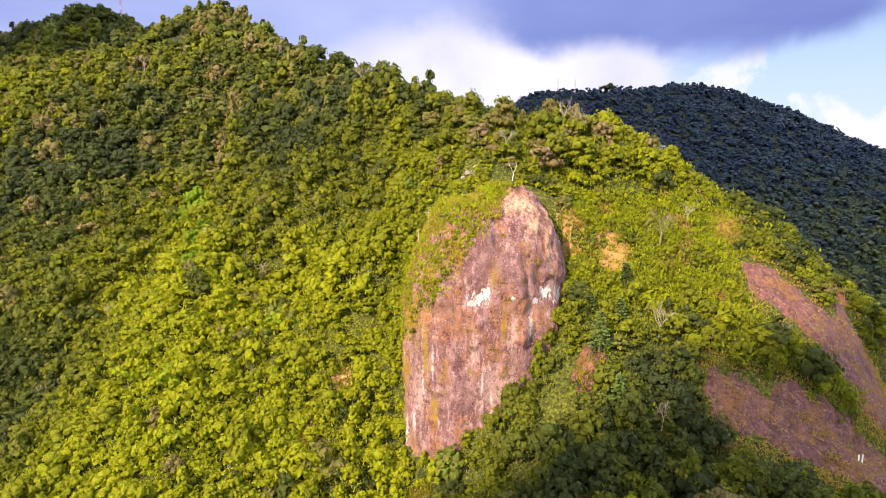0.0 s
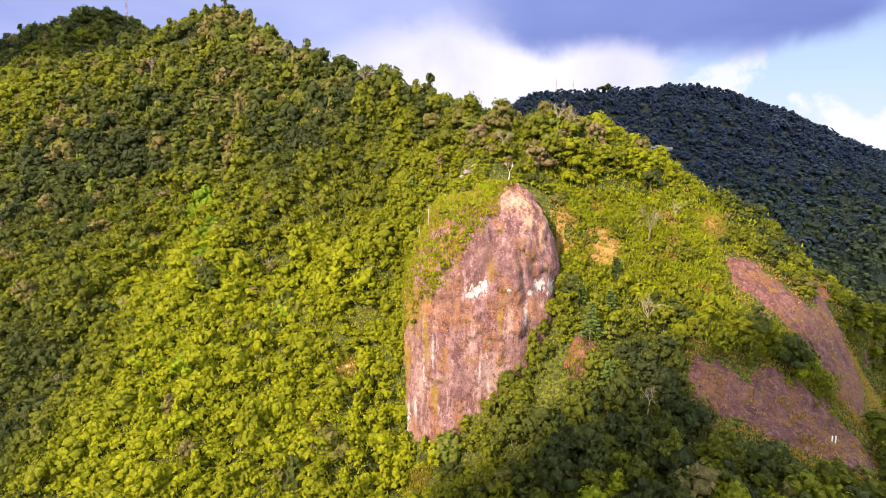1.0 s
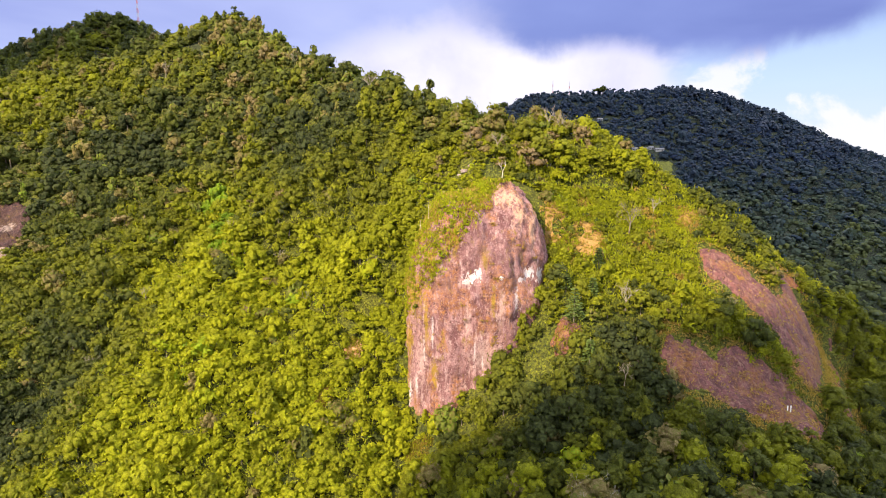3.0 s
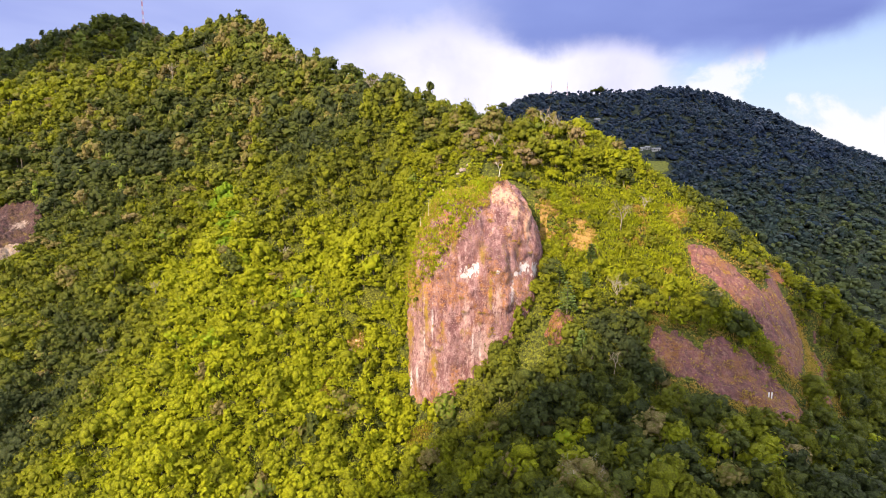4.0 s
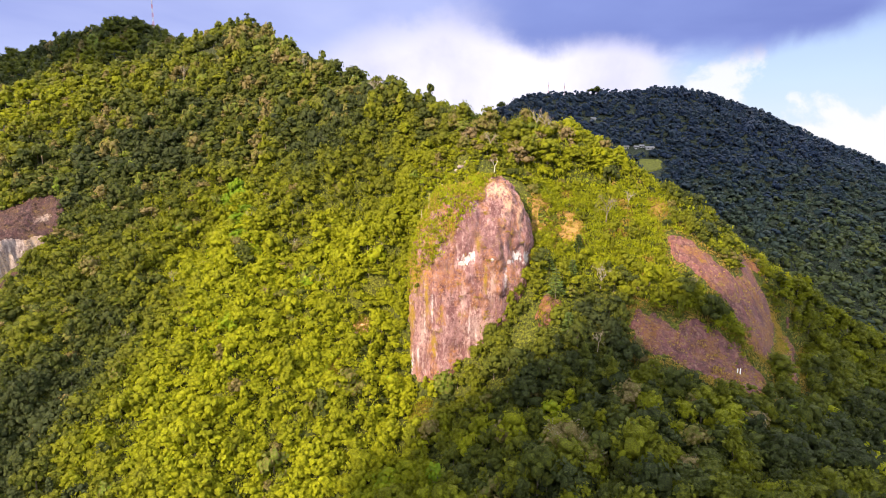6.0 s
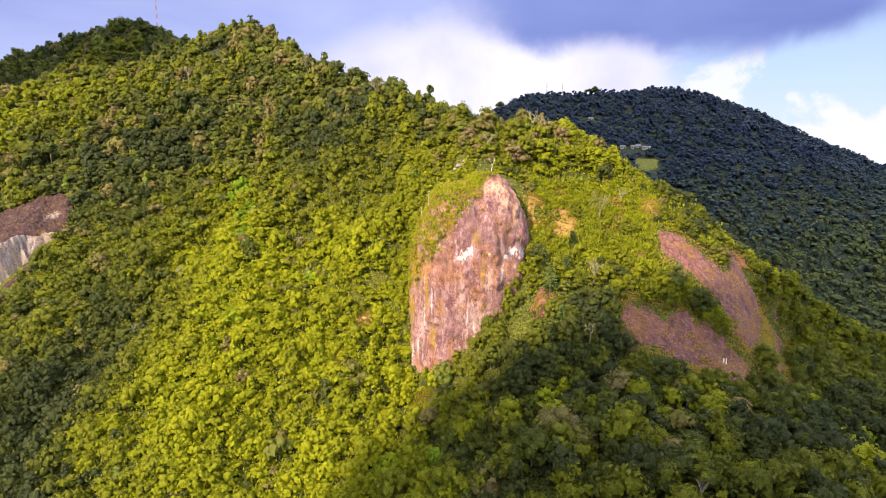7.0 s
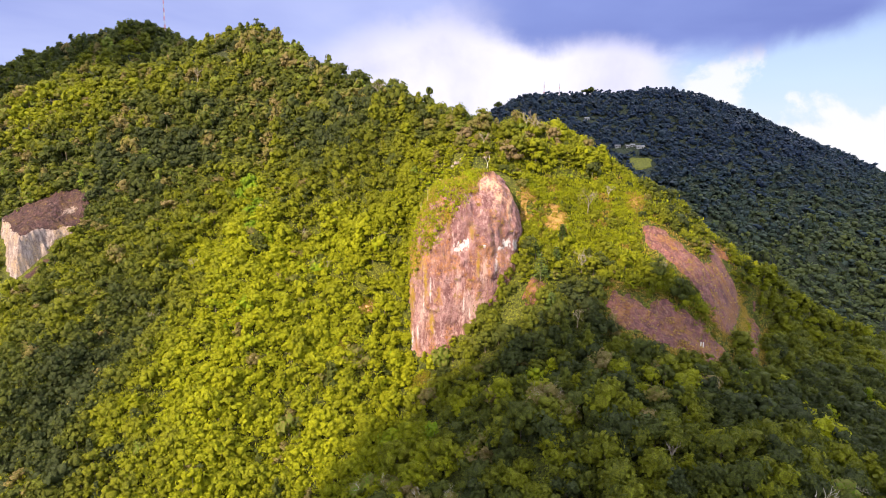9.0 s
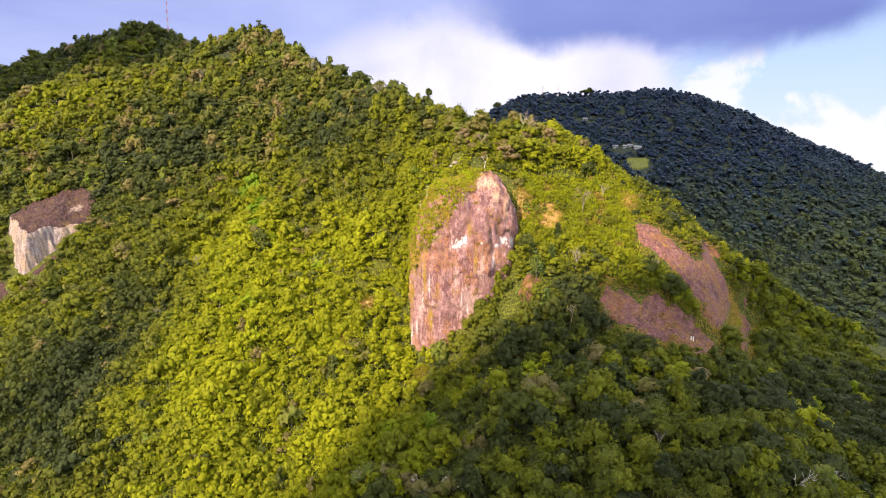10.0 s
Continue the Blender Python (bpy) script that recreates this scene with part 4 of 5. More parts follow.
# ---- cloud bank behind the viewer: the sun shines through a gap in it ----
def build_cloud():
    """A broken deck of cumulus high behind the viewer, with a gap that lets the sun reach the near mountain."""
    rng = np.random.default_rng(77)
    across = Vector((-math.cos(radians(SUN_FROM)), math.sin(radians(SUN_FROM)), 0))
    upward = Vector(to_sun).cross(across)
    upward = upward if upward.z > 0 else -upward
    high = 1000.0
    bv, bq = BALLS[2]
    verts, quads = [], []

    def puff(u, v, r):
        d = (high + rng.uniform(-15, 15) - v * upward.z) / to_sun.z
        c = np.array(across * u + upward * v + to_sun * d)
        bumps = 1 + rng.normal(size=(len(bv), 1)) * 0.06
        quads.append(bq + len(verts) * len(bv))
        verts.append(c + bv * bumps * r * np.array([1, 1, 0.8]))

    for step, grow in ((34.0, 1.0), (13.0, 1.05)):
        for u in np.arange(-760, 420, step):
            for v in np.arange(-130, 760, step):
                rim = np.interp(v, [-130, -10, 10, 40, 66, 90, 120, 150, 190, 230], [-156, -136, -126, -122, -109, -84, -64, -42, -31, -20])
                inside = min(u - rim, 1e3) if v < 240 else -1e3
                inside = max(inside, v - np.interp(u, [-760, -650, -580, -530, -470, -400, -200, -100, -60, -30], [110, 155, 212, 230, 280, 318, 325, 290, 235, 205]))
                reach = step * (0.88 if step > 20 else 0.75) * grow
                if step > 20 and inside > reach * 1.05 or step < 20 and reach * 0.9 < inside < 60:
                    puff(u + rng.normal() * step * 0.08, v + rng.normal() * step * 0.08, reach * rng.uniform(0.95, 1.1))
    me = mesh_from("cloud", np.concatenate(verts), np.concatenate(quads), [CLOUD], smooth=True)
    tagged(new("cloud", me), "broken grey-white cumulus cloud bank with a sunny gap", "cloud", kind="structure")


CLOUD = grainy_material("cloud_white", (0.75, 0.76, 0.80), (0.85, 0.86, 0.88), 0.01, 1.0, 0.0)
build_cloud()


# ---- low growth: bushes and grass on rock ----
def low_growth(name, label, xs, ys, zs, seed, blades, size, tint, lift=0.1, spread=1.0, leaf=None):
    """Tufts of small blades and leaves at given places, joined."""
    rng = np.random.default_rng(seed)
    n = len(xs) * blades
    at = np.repeat(np.stack([xs, ys, zs], 1), blades, 0) + rng.normal(size=(n, 3)) * np.array([spread, spread, spread * 0.4])
    up = rng.normal(size=(n, 3)) * 0.5 + np.array([0, -0.15, 1.0])
    up /= np.linalg.norm(up, axis=1)[:, None]
    side = np.cross(up, rng.normal(size=(n, 3)))
    side /= np.linalg.norm(side, axis=1)[:, None] + 1e-9
    h = size * rng.uniform(0.5, 1.3, n)[:, None]
    w = h * rng.uniform(0.25, 0.55, n)[:, None]
    at[:, 2] += lift
    v = np.stack([at - side * w, at + side * w, at + side * w * 0.5 + up * h * 1.6, at - side * w * 0.5 + up * h * 1.6], 1).reshape(-1, 3)
    t = np.repeat(np.clip(np.repeat(np.broadcast_to(tint, len(xs)), blades) + np.repeat(rng.normal(size=len(xs)) * 0.09, blades) + rng.normal(size=n) * 0.04, 0, 1), 4)
    me = mesh_from(name, v, np.arange(n * 4).reshape(-1, 4), [leaf or LEAF_STUFF], t)
    return tagged(new(name, me), label, "undergrowth", kind="stuff")


def grow():
    rng = np.random.default_rng(21)
    # scrub over the cliff's rounded shoulder
    x, y, z = CLIFF_V[rng.integers(0, len(CLIFF_V), 60000)].T
    line = np.interp(z, [30, 40, 45, 58, 66, 79, 86, 90], [-14, -11, -8, 1.5, 5, 15, 20, 24])
    on = (x < line + rng.normal(size=len(x)) * 1.0) & (z > 34) & (y < 222) & (rng.uniform(size=len(x)) < np.interp(z, [34, 46, 58], [0.12, 0.35, 1]))
    ok = np.flatnonzero(on)[:2600]
    low_growth("shoulder_scrub", "yellow-green scrub and fern on the cliff's shoulder", x[ok], y[ok], z[ok], 22, 12, 0.5, 0.56, 0.0, 0.8)
    ok = np.flatnonzero(on & (wave(x, z, 8, 33.0) > -0.1))[2600:3250]
    joined_forest("shoulder_bushes", "low green bushes and ferns on the cliff's shoulder", KITS_BUSH, x[ok], y[ok], 0.6 + 1.1 * rng.beta(1.4, 3, len(ok)), np.clip(0.46 + 0.11 * rng.normal(size=len(ok)), 0.1, 0.72), 0.3, zs=z[ok])
    ok = np.flatnonzero(on & (wave(x, z, 11, 34.0) > -0.15))[3000:4300]
    low_growth("shoulder_grass", "dry golden grass on the cliff's shoulder", x[ok], y[ok], z[ok], 29, 12, 0.45, 0.66, 0.05, 0.8, GOLD_GRASS)
    # tussocks on the bare top and ledges
    ok = np.flatnonzero((x > line + 2) & (y < 202) & (z > 30) & (wave(x, z, 9, 30.0) + 0.7 * wave(x, z, 4, 31.0) > 0.75))[:420]
    low_growth("ledge_grass", "dry golden tussocks on ledges of the cliff", x[ok], y[ok], z[ok], 28, 9, 0.3, 0.6, 0.0, 0.45, GOLD_GRASS)
    # dry tufts on the slabs
    for key, seed in (("upper", 23), ("lower", 24), ("edge", 25)):
        kx, ky = np.array(SLABS[key]).T
        x, y = rng.uniform(kx.min() - 4, kx.max() + 4, 2600), rng.uniform(ky.min() - 4, ky.max() + 4, 2600)
        cover = slab_cover(x, y, SLABS[key])
        patch = wave(x + 0.6 * y, 0.35 * y, 12, 15.0) + 0.6 * wave(x, y, 5, 16.0)
        ok = (cover > -4) & ((patch > 0.66) | (cover < 0.5))
        low_growth("slab_grass", "tufts of dry golden grass and low scrub on the rock slab", x[ok], y[ok], slab_height(key, x[ok], y[ok]), seed, 14, 0.36, 0.68, 0.0, 0.8, GOLD_GRASS)
    for key, seed in (("upper", 33), ("lower", 34)):
        kx, ky = np.array(SLABS[key]).T
        x, y = rng.uniform(kx.min(), kx.max(), 1400), rng.uniform(ky.min(), ky.max(), 1400)
        ok = (slab_cover(x, y, SLABS[key]) > 0) & (rng.uniform(size=len(x)) < 0.25 + 0.5 * (wave(x, y, 9, 35.0) > 0.2))
        low_growth("slab_tussocks", "small pale tussocks in cracks of the rock slab", x[ok], y[ok], slab_height(key, x[ok], y[ok]), seed, 7, 0.30, 0.72, -0.05, 0.3, GOLD_GRASS)
    # dry tufts and fern over the clearings and the cliff's foot
    for n, (px, py, pr, tone) in enumerate([(58, 195, 6.5, 0.72), (45, 198, 5.0, 0.74), (100, 204, 5.5, 0.68), (-36, 205, 4.0, 0.55), (-46, 187, 4.0, 0.58), (-8, 169, 5.0, 0.56), (44, 165, 4.0, 0.5)]):
        a, d = rng.uniform(0, math.tau, 130), pr * np.sqrt(rng.uniform(0.02, 1, 130))
        x, y = px + d * np.cos(a), py + d * np.sin(a)
        low_growth("clearing_grass", "dry grass tufts and fern over a clearing", x, y, ground_height(x, y) + 0.3, 80 + n, 12, 0.4, tone - 0.08, 0.1, 0.6, GOLD_GRASS)
        ok = rng.uniform(size=len(x)) < 0.45
        low_growth("clearing_fern", "green fern and low bushes over a clearing", x[ok] * 1.0, y[ok], ground_height(x[ok], y[ok]) + 0.3, 90 + n, 14, 0.45, 0.46, 0.1, 0.7)
    # climbers and saplings that fill the canopy of the sunny slope and the flank
    for n, (x0, x1, y0, y1, gap) in enumerate([(-230, -12, 105, 300, 2.9), (30, 165, 138, 240, 3.1)]):
        x, y, _ = scatter(300 + n, x0, x1, y0, y1, gap, gap)
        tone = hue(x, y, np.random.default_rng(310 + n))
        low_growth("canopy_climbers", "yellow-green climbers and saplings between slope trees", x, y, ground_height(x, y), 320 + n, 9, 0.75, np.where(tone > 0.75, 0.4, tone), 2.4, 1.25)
    # yellow scrub and dry grass on the open flank beside the cliff
    x, y = rng.uniform(38, 114, 5200), rng.uniform(170, 222, 5200)
    ok = (rng.uniform(size=len(x)) < scrubby_flank(x, y)) & ~bare_ground(x, y)
    x, y = x[ok], y[ok]
    dry = wave(x, y, 19, 61.0) + 0.5 * wave(x, y, 7, 62.0) > 0.45
    low_growth("flank_scrub", "yellow-green scrub and fern on the open flank", x[~dry], y[~dry], ground_height(x[~dry], y[~dry]), 63, 11, 0.55, 0.50, 0.3, 0.9)
    low_growth("flank_grass", "dry golden grass on the open flank", x[dry], y[dry], ground_height(x[dry], y[dry]), 64, 11, 0.5, 0.66, 0.3, 0.9, GOLD_GRASS)
    # scrub between the two slabs and round clearings
    s = rng.uniform(0, 1, 420)
    x, y = 86 + s * 34 + rng.normal(size=420) * 2, 174 - s * 12 + rng.normal(size=420) * 3.0
    low_growth("slab_scrub", "grey-green bushes between rock slabs", x, y, ground_height(x, y), 27, 34, 0.5, 0.30, 0.3, 0.9)


grow()


def draped_patch(name, label, mat, px, py, pr, lift=0.35):
    """A small patch of bare or grassy ground that follows the slope."""
    g = np.arange(-1.4 * pr - 1, 1.4 * pr + 1.01, 0.5)
    X, Y = np.meshgrid(px + g, py + g)
    cover = pr - np.hypot(X - px, Y - py) + 0.35 * pr * wave(X, Y, 1.6 * pr, 17.0) + 0.6 * wave(X, Y, 3, 18.0)
    Z = ground_height(X, Y) + lift * smoothstep(cover, -1, 1) + 0.25 * wave(X, Y, 2.2, 19.0)
    q = grid_quads(len(g), len(g))
    keep = (cover.ravel()[q] > -0.6).any(1)
    used = np.unique(q[keep])
    remap = np.zeros(X.size, np.int32)
    remap[used] = np.arange(len(used))
    me = mesh_from(name, np.stack([X, Y, Z], -1).reshape(-1, 3)[used], remap[q[keep]], [mat], smooth=True)
    return tagged(new(name, me), label, "clearing")


draped_patch("landslip", "small pink-orange earth slip among slope trees", EARTH, -36, 205, 3.2, 0.8)
draped_patch("landslip", "faint orange earth slip among slope trees", DRY_GRASS, -46, 187, 2.8, 0.8)
draped_patch("grass_clearing", "clearing of dry orange grass on the flank", DRY_GRASS, 58, 195, 6.0, 0.6)
draped_patch("grass_clearing", "strip of dry orange grass beside the cliff", DRY_GRASS, 45, 198, 4.5, 0.6)
draped_patch("grass_clearing", "golden grass strip above the rock slab", DRY_GRASS, 100, 204, 5.0, 0.6)
draped_patch("rock_outcrop", "small purple-brown rock outcrop among trees", SLAB, 44, 165, 4.2, 1.4)


# ---- single trees that stand out ----
def branch_out(bm, rng, a, way, length, r, depth, spread=0.55):
    b = a + way * length
    tube(bm, a, b, r, r * 0.62, 5)
    if depth == 0:
        return
    for k in range(rng.integers(2, 4)):
        turn = Vector(rng.normal(size=3)) * spread + Vector((0, 0, 0.22))
        branch_out(bm, rng, a + way * length * rng.uniform(0.6, 1.0), (way + turn).normalized(), length * rng.uniform(0.55, 0.8), r * 0.6, depth - 1, spread)


def bare_tree(x, y, tall, seed, label, mat, depth=3, z=None, lean=(0.1, 0.0), fork=3):
    """A leafless tree: trunk and several boughs."""
    rng = np.random.default_rng(seed)
    z = float(ground_height(x, y)) if z is None else z
    root = thing("bare_tree", (x, y, z - 0.3), label, "tree", "bare trees on the spur")
    bm = bmesh.new()
    top = Vector((lean[0] * tall * 0.45, lean[1] * tall * 0.45, tall * 0.45))
    tube(bm, (0, 0, 0), top, tall * 0.02, tall * 0.013, 7)
    part("trunk", bm, mat, root)
    for k in range(fork):
        bm = bmesh.new()
        a = k * math.tau / fork + rng.uniform(0, 1)
        branch_out(bm, rng, top * rng.uniform(0.75, 1.0), Vector((math.cos(a) * 0.6, math.sin(a) * 0.6, 0.9)).normalized(), tall * 0.28, tall * 0.009, depth)
        part("bough", bm, mat, root)
    return root


bare_tree(25, 209, 8.5, 1, "white-barked forked dead tree on the spur crest", DEAD_WOOD, 2, lean=(0.15, 0), fork=2)
bare_tree(74, 197, 14.0, 2, "grey leafless tree with fine spreading branches", BARK, 4, fork=5)
bare_tree(66, 172, 11.0, 3, "pale thin-leaved tree with fine twigs", GREY_WOOD, 4, fork=5)
bare_tree(60, 150, 9.0, 4, "grey dead tree among dark crowns", GREY_WOOD, 3, fork=4)
bare_tree(102, 170, 8.0, 5, "bleached leafless bush above the rock slab", GREY_WOOD, 4, fork=5)
bare_tree(12, 226, 10.0, 6, "thin grey bare tree on the crest", BARK, 3, fork=3)
bare_tree(104, 48, 13.0, 7, "bleached dead tree leaning over the near canopy", DEAD_WOOD, 2, lean=(-0.35, 0.1), fork=3)
bare_tree(70, 70, 10.0, 8, "grey dead tree standing in the near canopy", GREY_WOOD, 3, fork=4)
bare_tree(48, 236, 12.0, 9, "pale-limbed tree on the crest", GREY_WOOD, 3, fork=4)


def cliff_top(x, y):
    """Height of the cliff's surface near a place in plan."""
    near = np.hypot(CLIFF_V[:, 0] - x, CLIFF_V[:, 1] - y) < 1.5
    return float(CLIFF_V[near, 2].max()) if near.any() else float(ground_height(x, y))


for k, (px, py, tall) in enumerate([(-105, 262, 10), (-78, 250, 9), (-60, 222, 9), (-140, 240, 11), (-30, 218, 9), (-95, 200, 9), (-150, 210, 10), (-70, 180, 8), (-38, 288, 12), (-92, 352, 13), (-190, 390, 13), (52, 232, 12), (24, 224, 10), (86, 205, 9)]):
    bare_tree(px, py, tall, 200 + k, "thin grey leafless tree rising out of the slope forest", GREY_WOOD, 3, fork=4)


def brown_tree(x, y, size, seed):
    """A wide tree in brown seed heads: forked trunk, leafy crown and bare twigs that stand out of it."""
    root = thing("seeding_tree", (x, y, float(ground_height(x, y)) - 0.3), "wide crown of grey-brown seed heads in the near canopy", "tree", "brown seeding trees")
    lv, lq, cv, cq, tv, tq, way = tree_kit(seed, "dome", 420, 0.07, 2, 6, 9)
    crown = mesh_from("crown", np.concatenate([lv, cv]) * size, np.concatenate([lq, cq + len(lv)]), [LEAF_BROWN], smooth=np.arange(len(lq) + len(cq)) >= len(lq), rounds=way)
    link_part("trunk", mesh_from("trunk", tv * size, tq, [BARK]), root)
    link_part("crown", crown, root, "grey-brown seed heads over olive leaves")
    rng = np.random.default_rng(seed)
    for k in range(5):
        bm = bmesh.new()
        a = k * math.tau / 5 + rng.uniform(0, 1)
        branch_out(bm, rng, Vector((math.cos(a) * 0.35, math.sin(a) * 0.35, 0.7)) * size, Vector((math.cos(a) * 0.6, math.sin(a) * 0.6, 0.8)).normalized(), size * 0.45, 0.05, 3)
        part("twig", bm, DEAD_WOOD, root, "bleached bare twigs")


for k, (px, py, size) in enumerate(BROWN_TREES):
    brown_tree(px, py, 1.15 * size, 120 + k)


def skyline_tree(x, y, size, seed):
    """A tall dark tree that stands clear of the canopy on a ridge: bare trunk below, flat-topped clumps above."""
    root = thing("ridge_tree", (x, y, float(ground_height(x, y)) + size * 0.6), "tall dark tree standing out of the ridge canopy", "tree", "lone trees on the ridges")
    lv, lq, cv, cq, tv, tq, way = tree_kit(seed, ("layered", "dome")[seed % 2], 240, 0.10, 1, 6, 10)
    link_part("trunk", mesh_from("trunk", tv * size * np.array([1, 1, 1.2]), tq, [BARK]), root)
    link_part("crown", mesh_from("crown", np.concatenate([lv, cv]) * size, np.concatenate([lq, cq + len(lv)]), [LEAF_RIDGE], smooth=np.arange(len(lq) + len(cq)) >= len(lq), rounds=way), root)


for k, (px, py, size) in enumerate([(-284, 534, 7), (-292, 533, 6), (-274, 532, 5), (-320, 536, 6), (-470, 552, 7), (-425, 549, 6), (-396, 547, 5), (-54, 324, 6), (-30, 292, 6), (-38, 300, 4.5), (-150, 424, 5), (-108, 380, 5), (-80, 352, 5), (-70, 343, 6), (-250, 530, 5), (92, 846, 7), (228, 846, 8), (236, 847, 7)]):
    skyline_tree(px, py, size, 400 + k)


def dead_pole(x, y, z, tall, seed):
    """A thin standing snag with stubs of branches."""
    rng = np.random.default_rng(seed)
    root = thing("dead_snag", (x, y, z - 0.2), "thin bleached dead snag on the scrubby shoulder", "tree", "dead snags")
    bm = bmesh.new()
    tube(bm, (0, 0, 0), (0.1, 0, tall), 0.09, 0.03, 6)
    part("trunk", bm, DEAD_WOOD, root)
    for k in range(5):
        bm = bmesh.new()
        h, a = tall * rng.uniform(0.35, 0.92), rng.uniform(0, math.tau)
        tube(bm, (0, 0, h), (math.cos(a) * 0.9, math.sin(a) * 0.9, h + 0.4), 0.035, 0.015, 5)
        part("branch", bm, DEAD_WOOD, root)


for k, (px, py, tall) in enumerate([(-4.5, 196, 7.0), (1.5, 205, 3.5), (-8.0, 201, 4.0)]):
    dead_pole(px, py, cliff_top(px, py), tall, 40 + k)


def conifer(x, y, tall, seed):
    """An open conifer: pale straight trunk and flat tiers of boughs."""
    rng = np.random.default_rng(seed)
    root = thing("conifer", (x, y, float(ground_height(x, y)) - 0.3), "dark green conifer with flat open tiers and pale trunk", "tree", "conifers beside the cliff")
    bm = bmesh.new()
    tube(bm, (0, 0, 0), (0, 0, tall), 0.22, 0.04, 7)
    part("trunk", bm, BARK, root)
    for k in range(9):
        h = tall * (0.25 + 0.08 * k)
        reach = (tall - h) * 0.32 + 0.5
        verts, count = [], 60
        a = rng.uniform(0, math.tau, count)
        d = np.sqrt(rng.uniform(0.02, 1, count)) * reach
        arm = np.round(a / (math.tau / 5)) * (math.tau / 5) + k
        a = arm + rng.normal(size=count) * 0.22
        at = np.stack([d * np.cos(a), d * np.sin(a), h - 0.12 * d + rng.normal(size=count) * 0.1], 1)
        u = np.stack([np.cos(a), np.sin(a), rng.normal(size=count) * 0.2], 1) * 0.45
        v = np.stack([-np.sin(a), np.cos(a), rng.normal(size=count) * 0.3], 1) * 0.22
        verts = np.stack([at - u - v, at + u - v, at + u + v, at - u + v], 1).reshape(-1, 3)
        tagged(link_part("bough", mesh_from("bough", verts, np.arange(count * 4).reshape(-1, 4), [CONIFER]), root), kind="stuff")


CONIFER = grainy_material("conifer_needles", (0.035, 0.06, 0.015), (0.09, 0.13, 0.02), 1.5)
for k, (px, py, tall) in enumerate([(47, 168, 15.0), (46, 178, 9.0), (55, 175, 10.0), (60, 187, 8.0), (50, 156, 11.0)]):
    conifer(px, py, tall, 60 + k)


# ---- small works of people, far off ----
def lattice_mast(x, y, tall, wide, label):
    root = thing("radio_mast", (x, y, float(ground_height(x, y)) - 0.5), label, "mast", "radio masts")
    levels = max(4, int(tall / 4))
    for k in range(levels):
        bm = bmesh.new()
        z0, z1 = tall * k / levels, tall * (k + 1) / levels
        w0, w1 = wide * (1 - 0.75 * k / levels), wide * (1 - 0.75 * (k + 1) / levels)
        c0 = [Vector((sx * w0, sy * w0, z0)) for sx, sy in ((-1, -1), (1, -1), (1, 1), (-1, 1))]
        c1 = [Vector((sx * w1, sy * w1, z1)) for sx, sy in ((-1, -1), (1, -1), (1, 1), (-1, 1))]
        for i in range(4):
            j = (i + 1) % 4
            tube(bm, c0[i], c1[i], 0.08, 0.08, 4)
            tube(bm, c0[i], c1[j], 0.05, 0.05, 4)
            tube(bm, c1[i], c1[j], 0.05, 0.05, 4)
        part("mast_section", bm, RED_PAINT if k % 2 else STEEL, root, "faded red section" if k % 2 else "grey section")
    bm = bmesh.new()
    tube(bm, (0, 0, tall), (0, 0, tall * 1.12), 0.12, 0.06, 5)
    part("antenna", bm, STEEL, root)


lattice_mast(-279, 540, 40, 0.9, "tall faded red and grey lattice mast on the summit")
lattice_mast(164, 852, 21, 0.8, "slim lattice mast on the far hilltop")
lattice_mast(188, 852, 20, 0.7, "slim lattice mast on the far hilltop among trees")


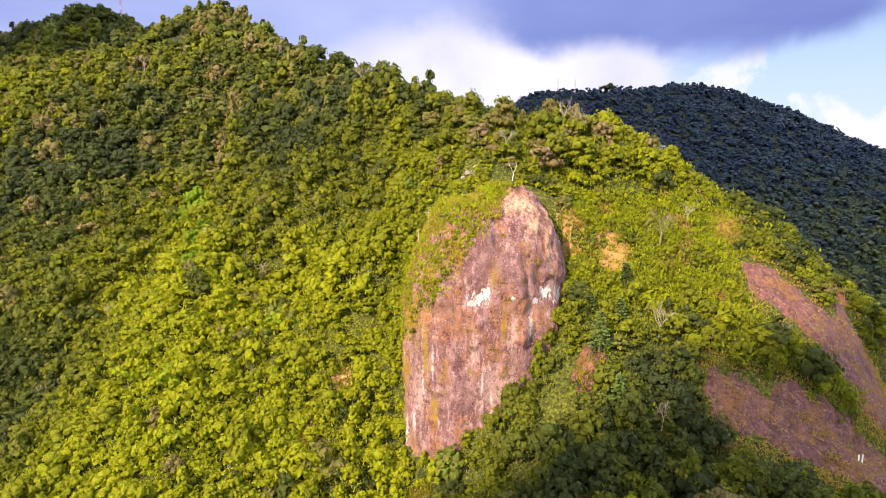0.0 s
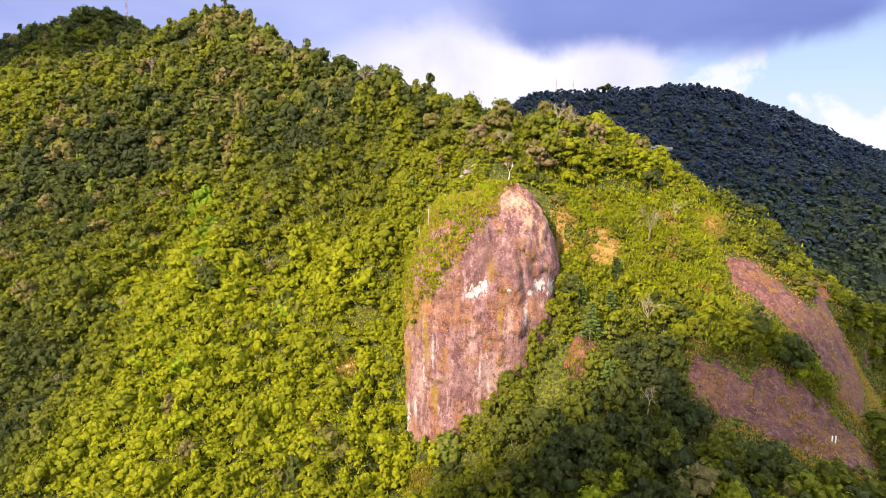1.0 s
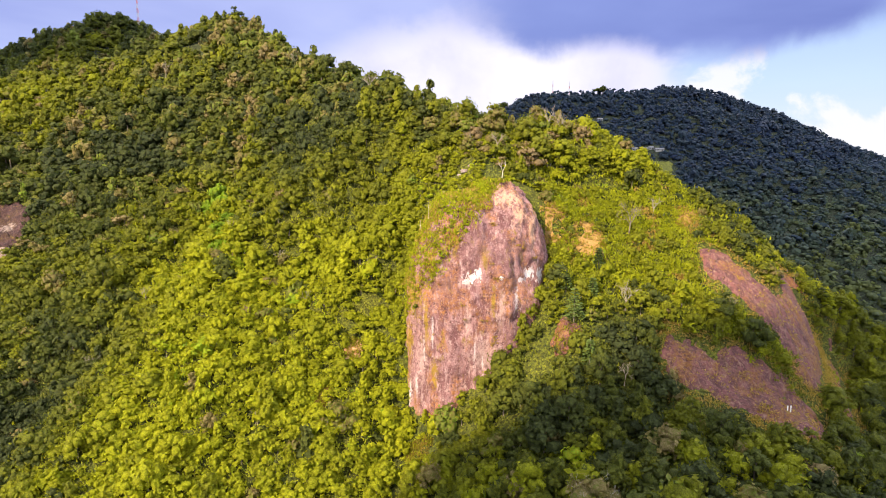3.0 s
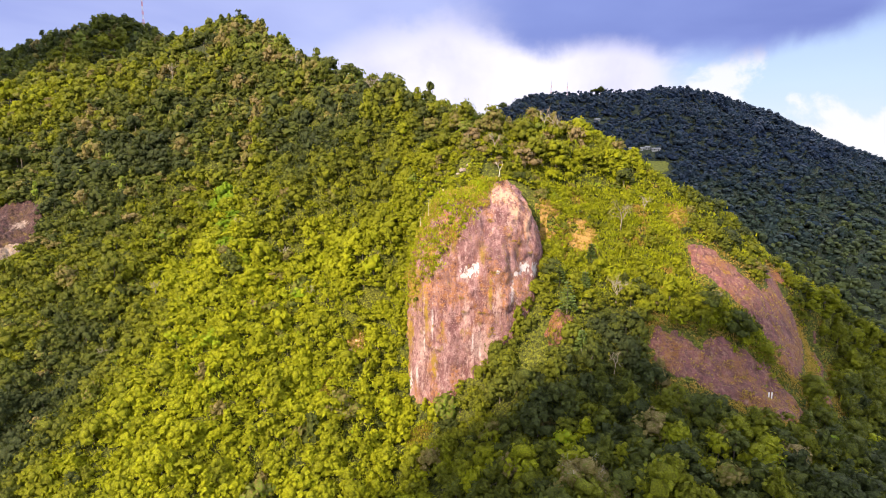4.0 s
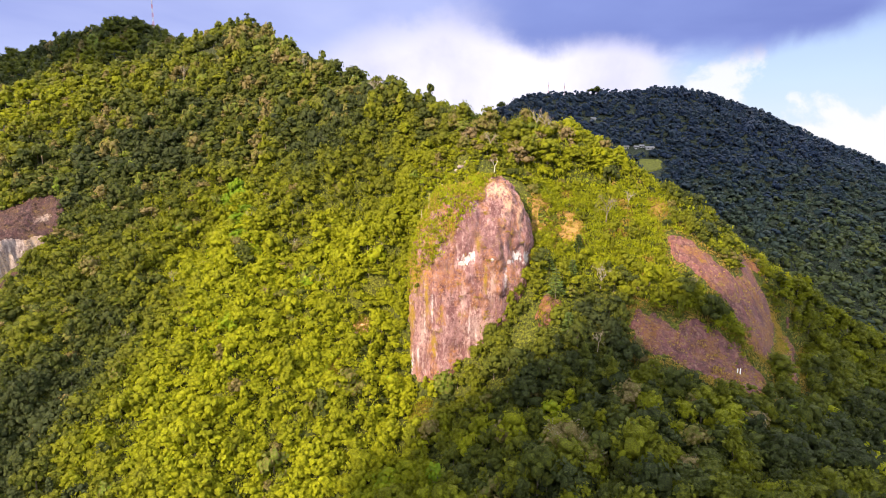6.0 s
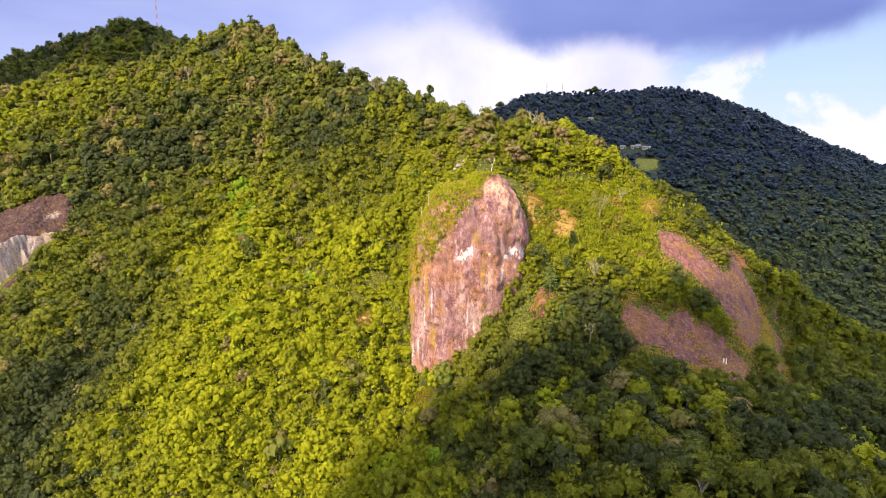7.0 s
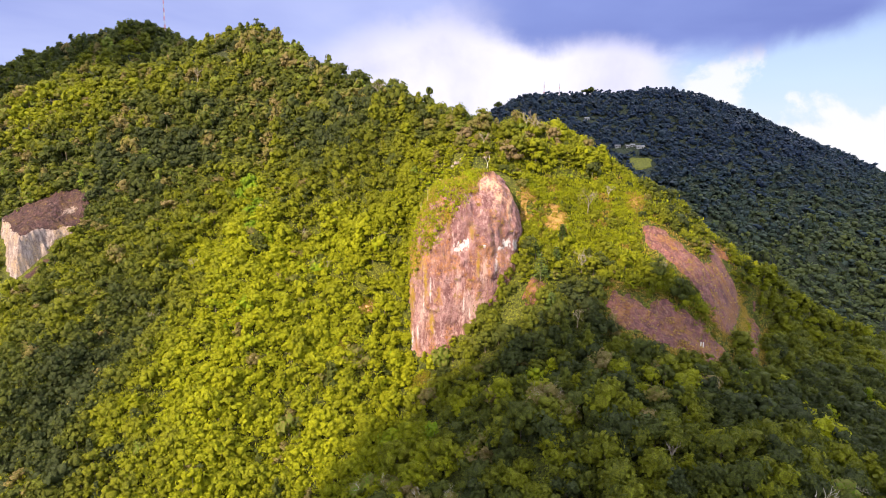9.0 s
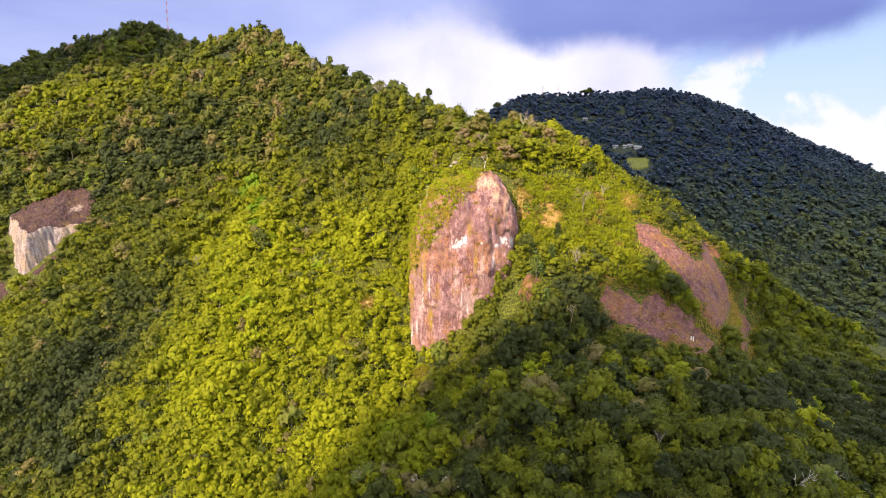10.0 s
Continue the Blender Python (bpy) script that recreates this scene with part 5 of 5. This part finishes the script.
def house(x, y, long, deep, tall, turn, label, wall_mat=None):
    """A plain low house: walls, pitched roof, door and windows."""
    root = thing("house", (x, y, float(ground_height(x, y - deep / 2)) + 0.2), label, "house", "houses on the far hill", turn)
    bm = bmesh.new()
    box(bm, (-long / 2, -deep / 2, -1.5), (long / 2, deep / 2, tall))
    part("wall", bm, wall_mat or HOUSE_WALL, root)
    bm = bmesh.new()
    over, rise = 0.7, 1.7
    a = [bm.verts.new(p) for p in ((-long / 2 - over, -deep / 2 - over, tall - 0.1), (long / 2 + over, -deep / 2 - over, tall - 0.1), (long / 2 + over, 0, tall + rise), (-long / 2 - over, 0, tall + rise), (long / 2 + over, deep / 2 + over, tall - 0.1), (-long / 2 - over, deep / 2 + over, tall - 0.1))]
    for f in ((0, 1, 2, 3), (3, 2, 4, 5), (0, 3, 5), (1, 4, 2)):
        bm.faces.new([a[i] for i in f])
    bmesh.ops.solidify(bm, geom=bm.faces[:], thickness=0.15)
    part("roof", bm, ROOF, root)
    count = max(2, int(long / 4))
    for k in range(count):
        cx = -long / 2 + long * (k + 0.5) / count
        bm = bmesh.new()
        if k == count // 2:
            box(bm, (cx - 0.5, -deep / 2 - 0.06, 0), (cx + 0.5, -deep / 2 + 0.02, 2.05))
            part("door", bm, DARK_GLASS, root)
        else:
            box(bm, (cx - 0.7, -deep / 2 - 0.06, 1.0), (cx + 0.7, -deep / 2 + 0.02, 2.2))
            part("window", bm, DARK_GLASS, root)


house(210, 760, 6, 5, 2.6, 8, "small white house with grey roof among far trees")
house(229, 670, 6, 5, 2.6, -5, "low white house with grey roof on the far slope")
house(240, 666, 4.5, 4, 2.4, 10, "small grey-roofed house beside a field")
house(255, 662, 10, 5, 2.4, 4, "long low building with grey sheet roof")
house(247, 667, 5, 4, 2.4, -8, "small white building with grey sheet roof")
draped_patch("crop_field", "terraced yellow-green crop field below the houses", CROP, 246, 630, 13.0, 1.5)


def rock_sign():
    """Two upright white boards at the foot of the lower slab."""
    z = float(ground_height(112, 146))
    root = thing("white_posts", (112, 145.5, z), "pair of white upright boards at the slab's foot", "marker")
    for dx in (-0.5, 0.5):
        bm = bmesh.new()
        box(bm, (dx - 0.2, -0.08, -0.5), (dx + 0.2, 0.08, 3.6))
        bmesh.ops.bevel(bm, geom=bm.edges[:], offset=0.04, segments=1, affect="EDGES")
        part("board", bm, WHITE_PAINT, root)


rock_sign()


def boulder(x, y, r, seed, label):
    rng = np.random.default_rng(seed)
    bv, bq = BALLS[3]
    v = bv * np.array([r * 1.3, r, r * 0.8]) * (1 + rng.normal(size=(len(bv), 1)) * 0.02)
    v = v + np.array([noise.fractal(Vector(p) * 0.8 + Vector((seed, 0, 0)), 0.9, 2, 3) for p in v])[:, None] * bv * r * 0.4
    ob = new("boulder", mesh_from("boulder", v, bq, [BUFF_ROCK], smooth=False))
    ob.matrix_world = pose(x, y, float(ground_height(x, y)) + r * 0.35)
    tagged(ob, label, "boulder", "pale boulders on the crest")


boulder(10, 217.5, 1.3, 1, "whitish boulder on the grassy crest")
boulder(12.6, 218, 0.9, 2, "small whitish boulder on the grassy crest")
boulder(8, 218, 0.7, 3, "small whitish boulder beside scrub")
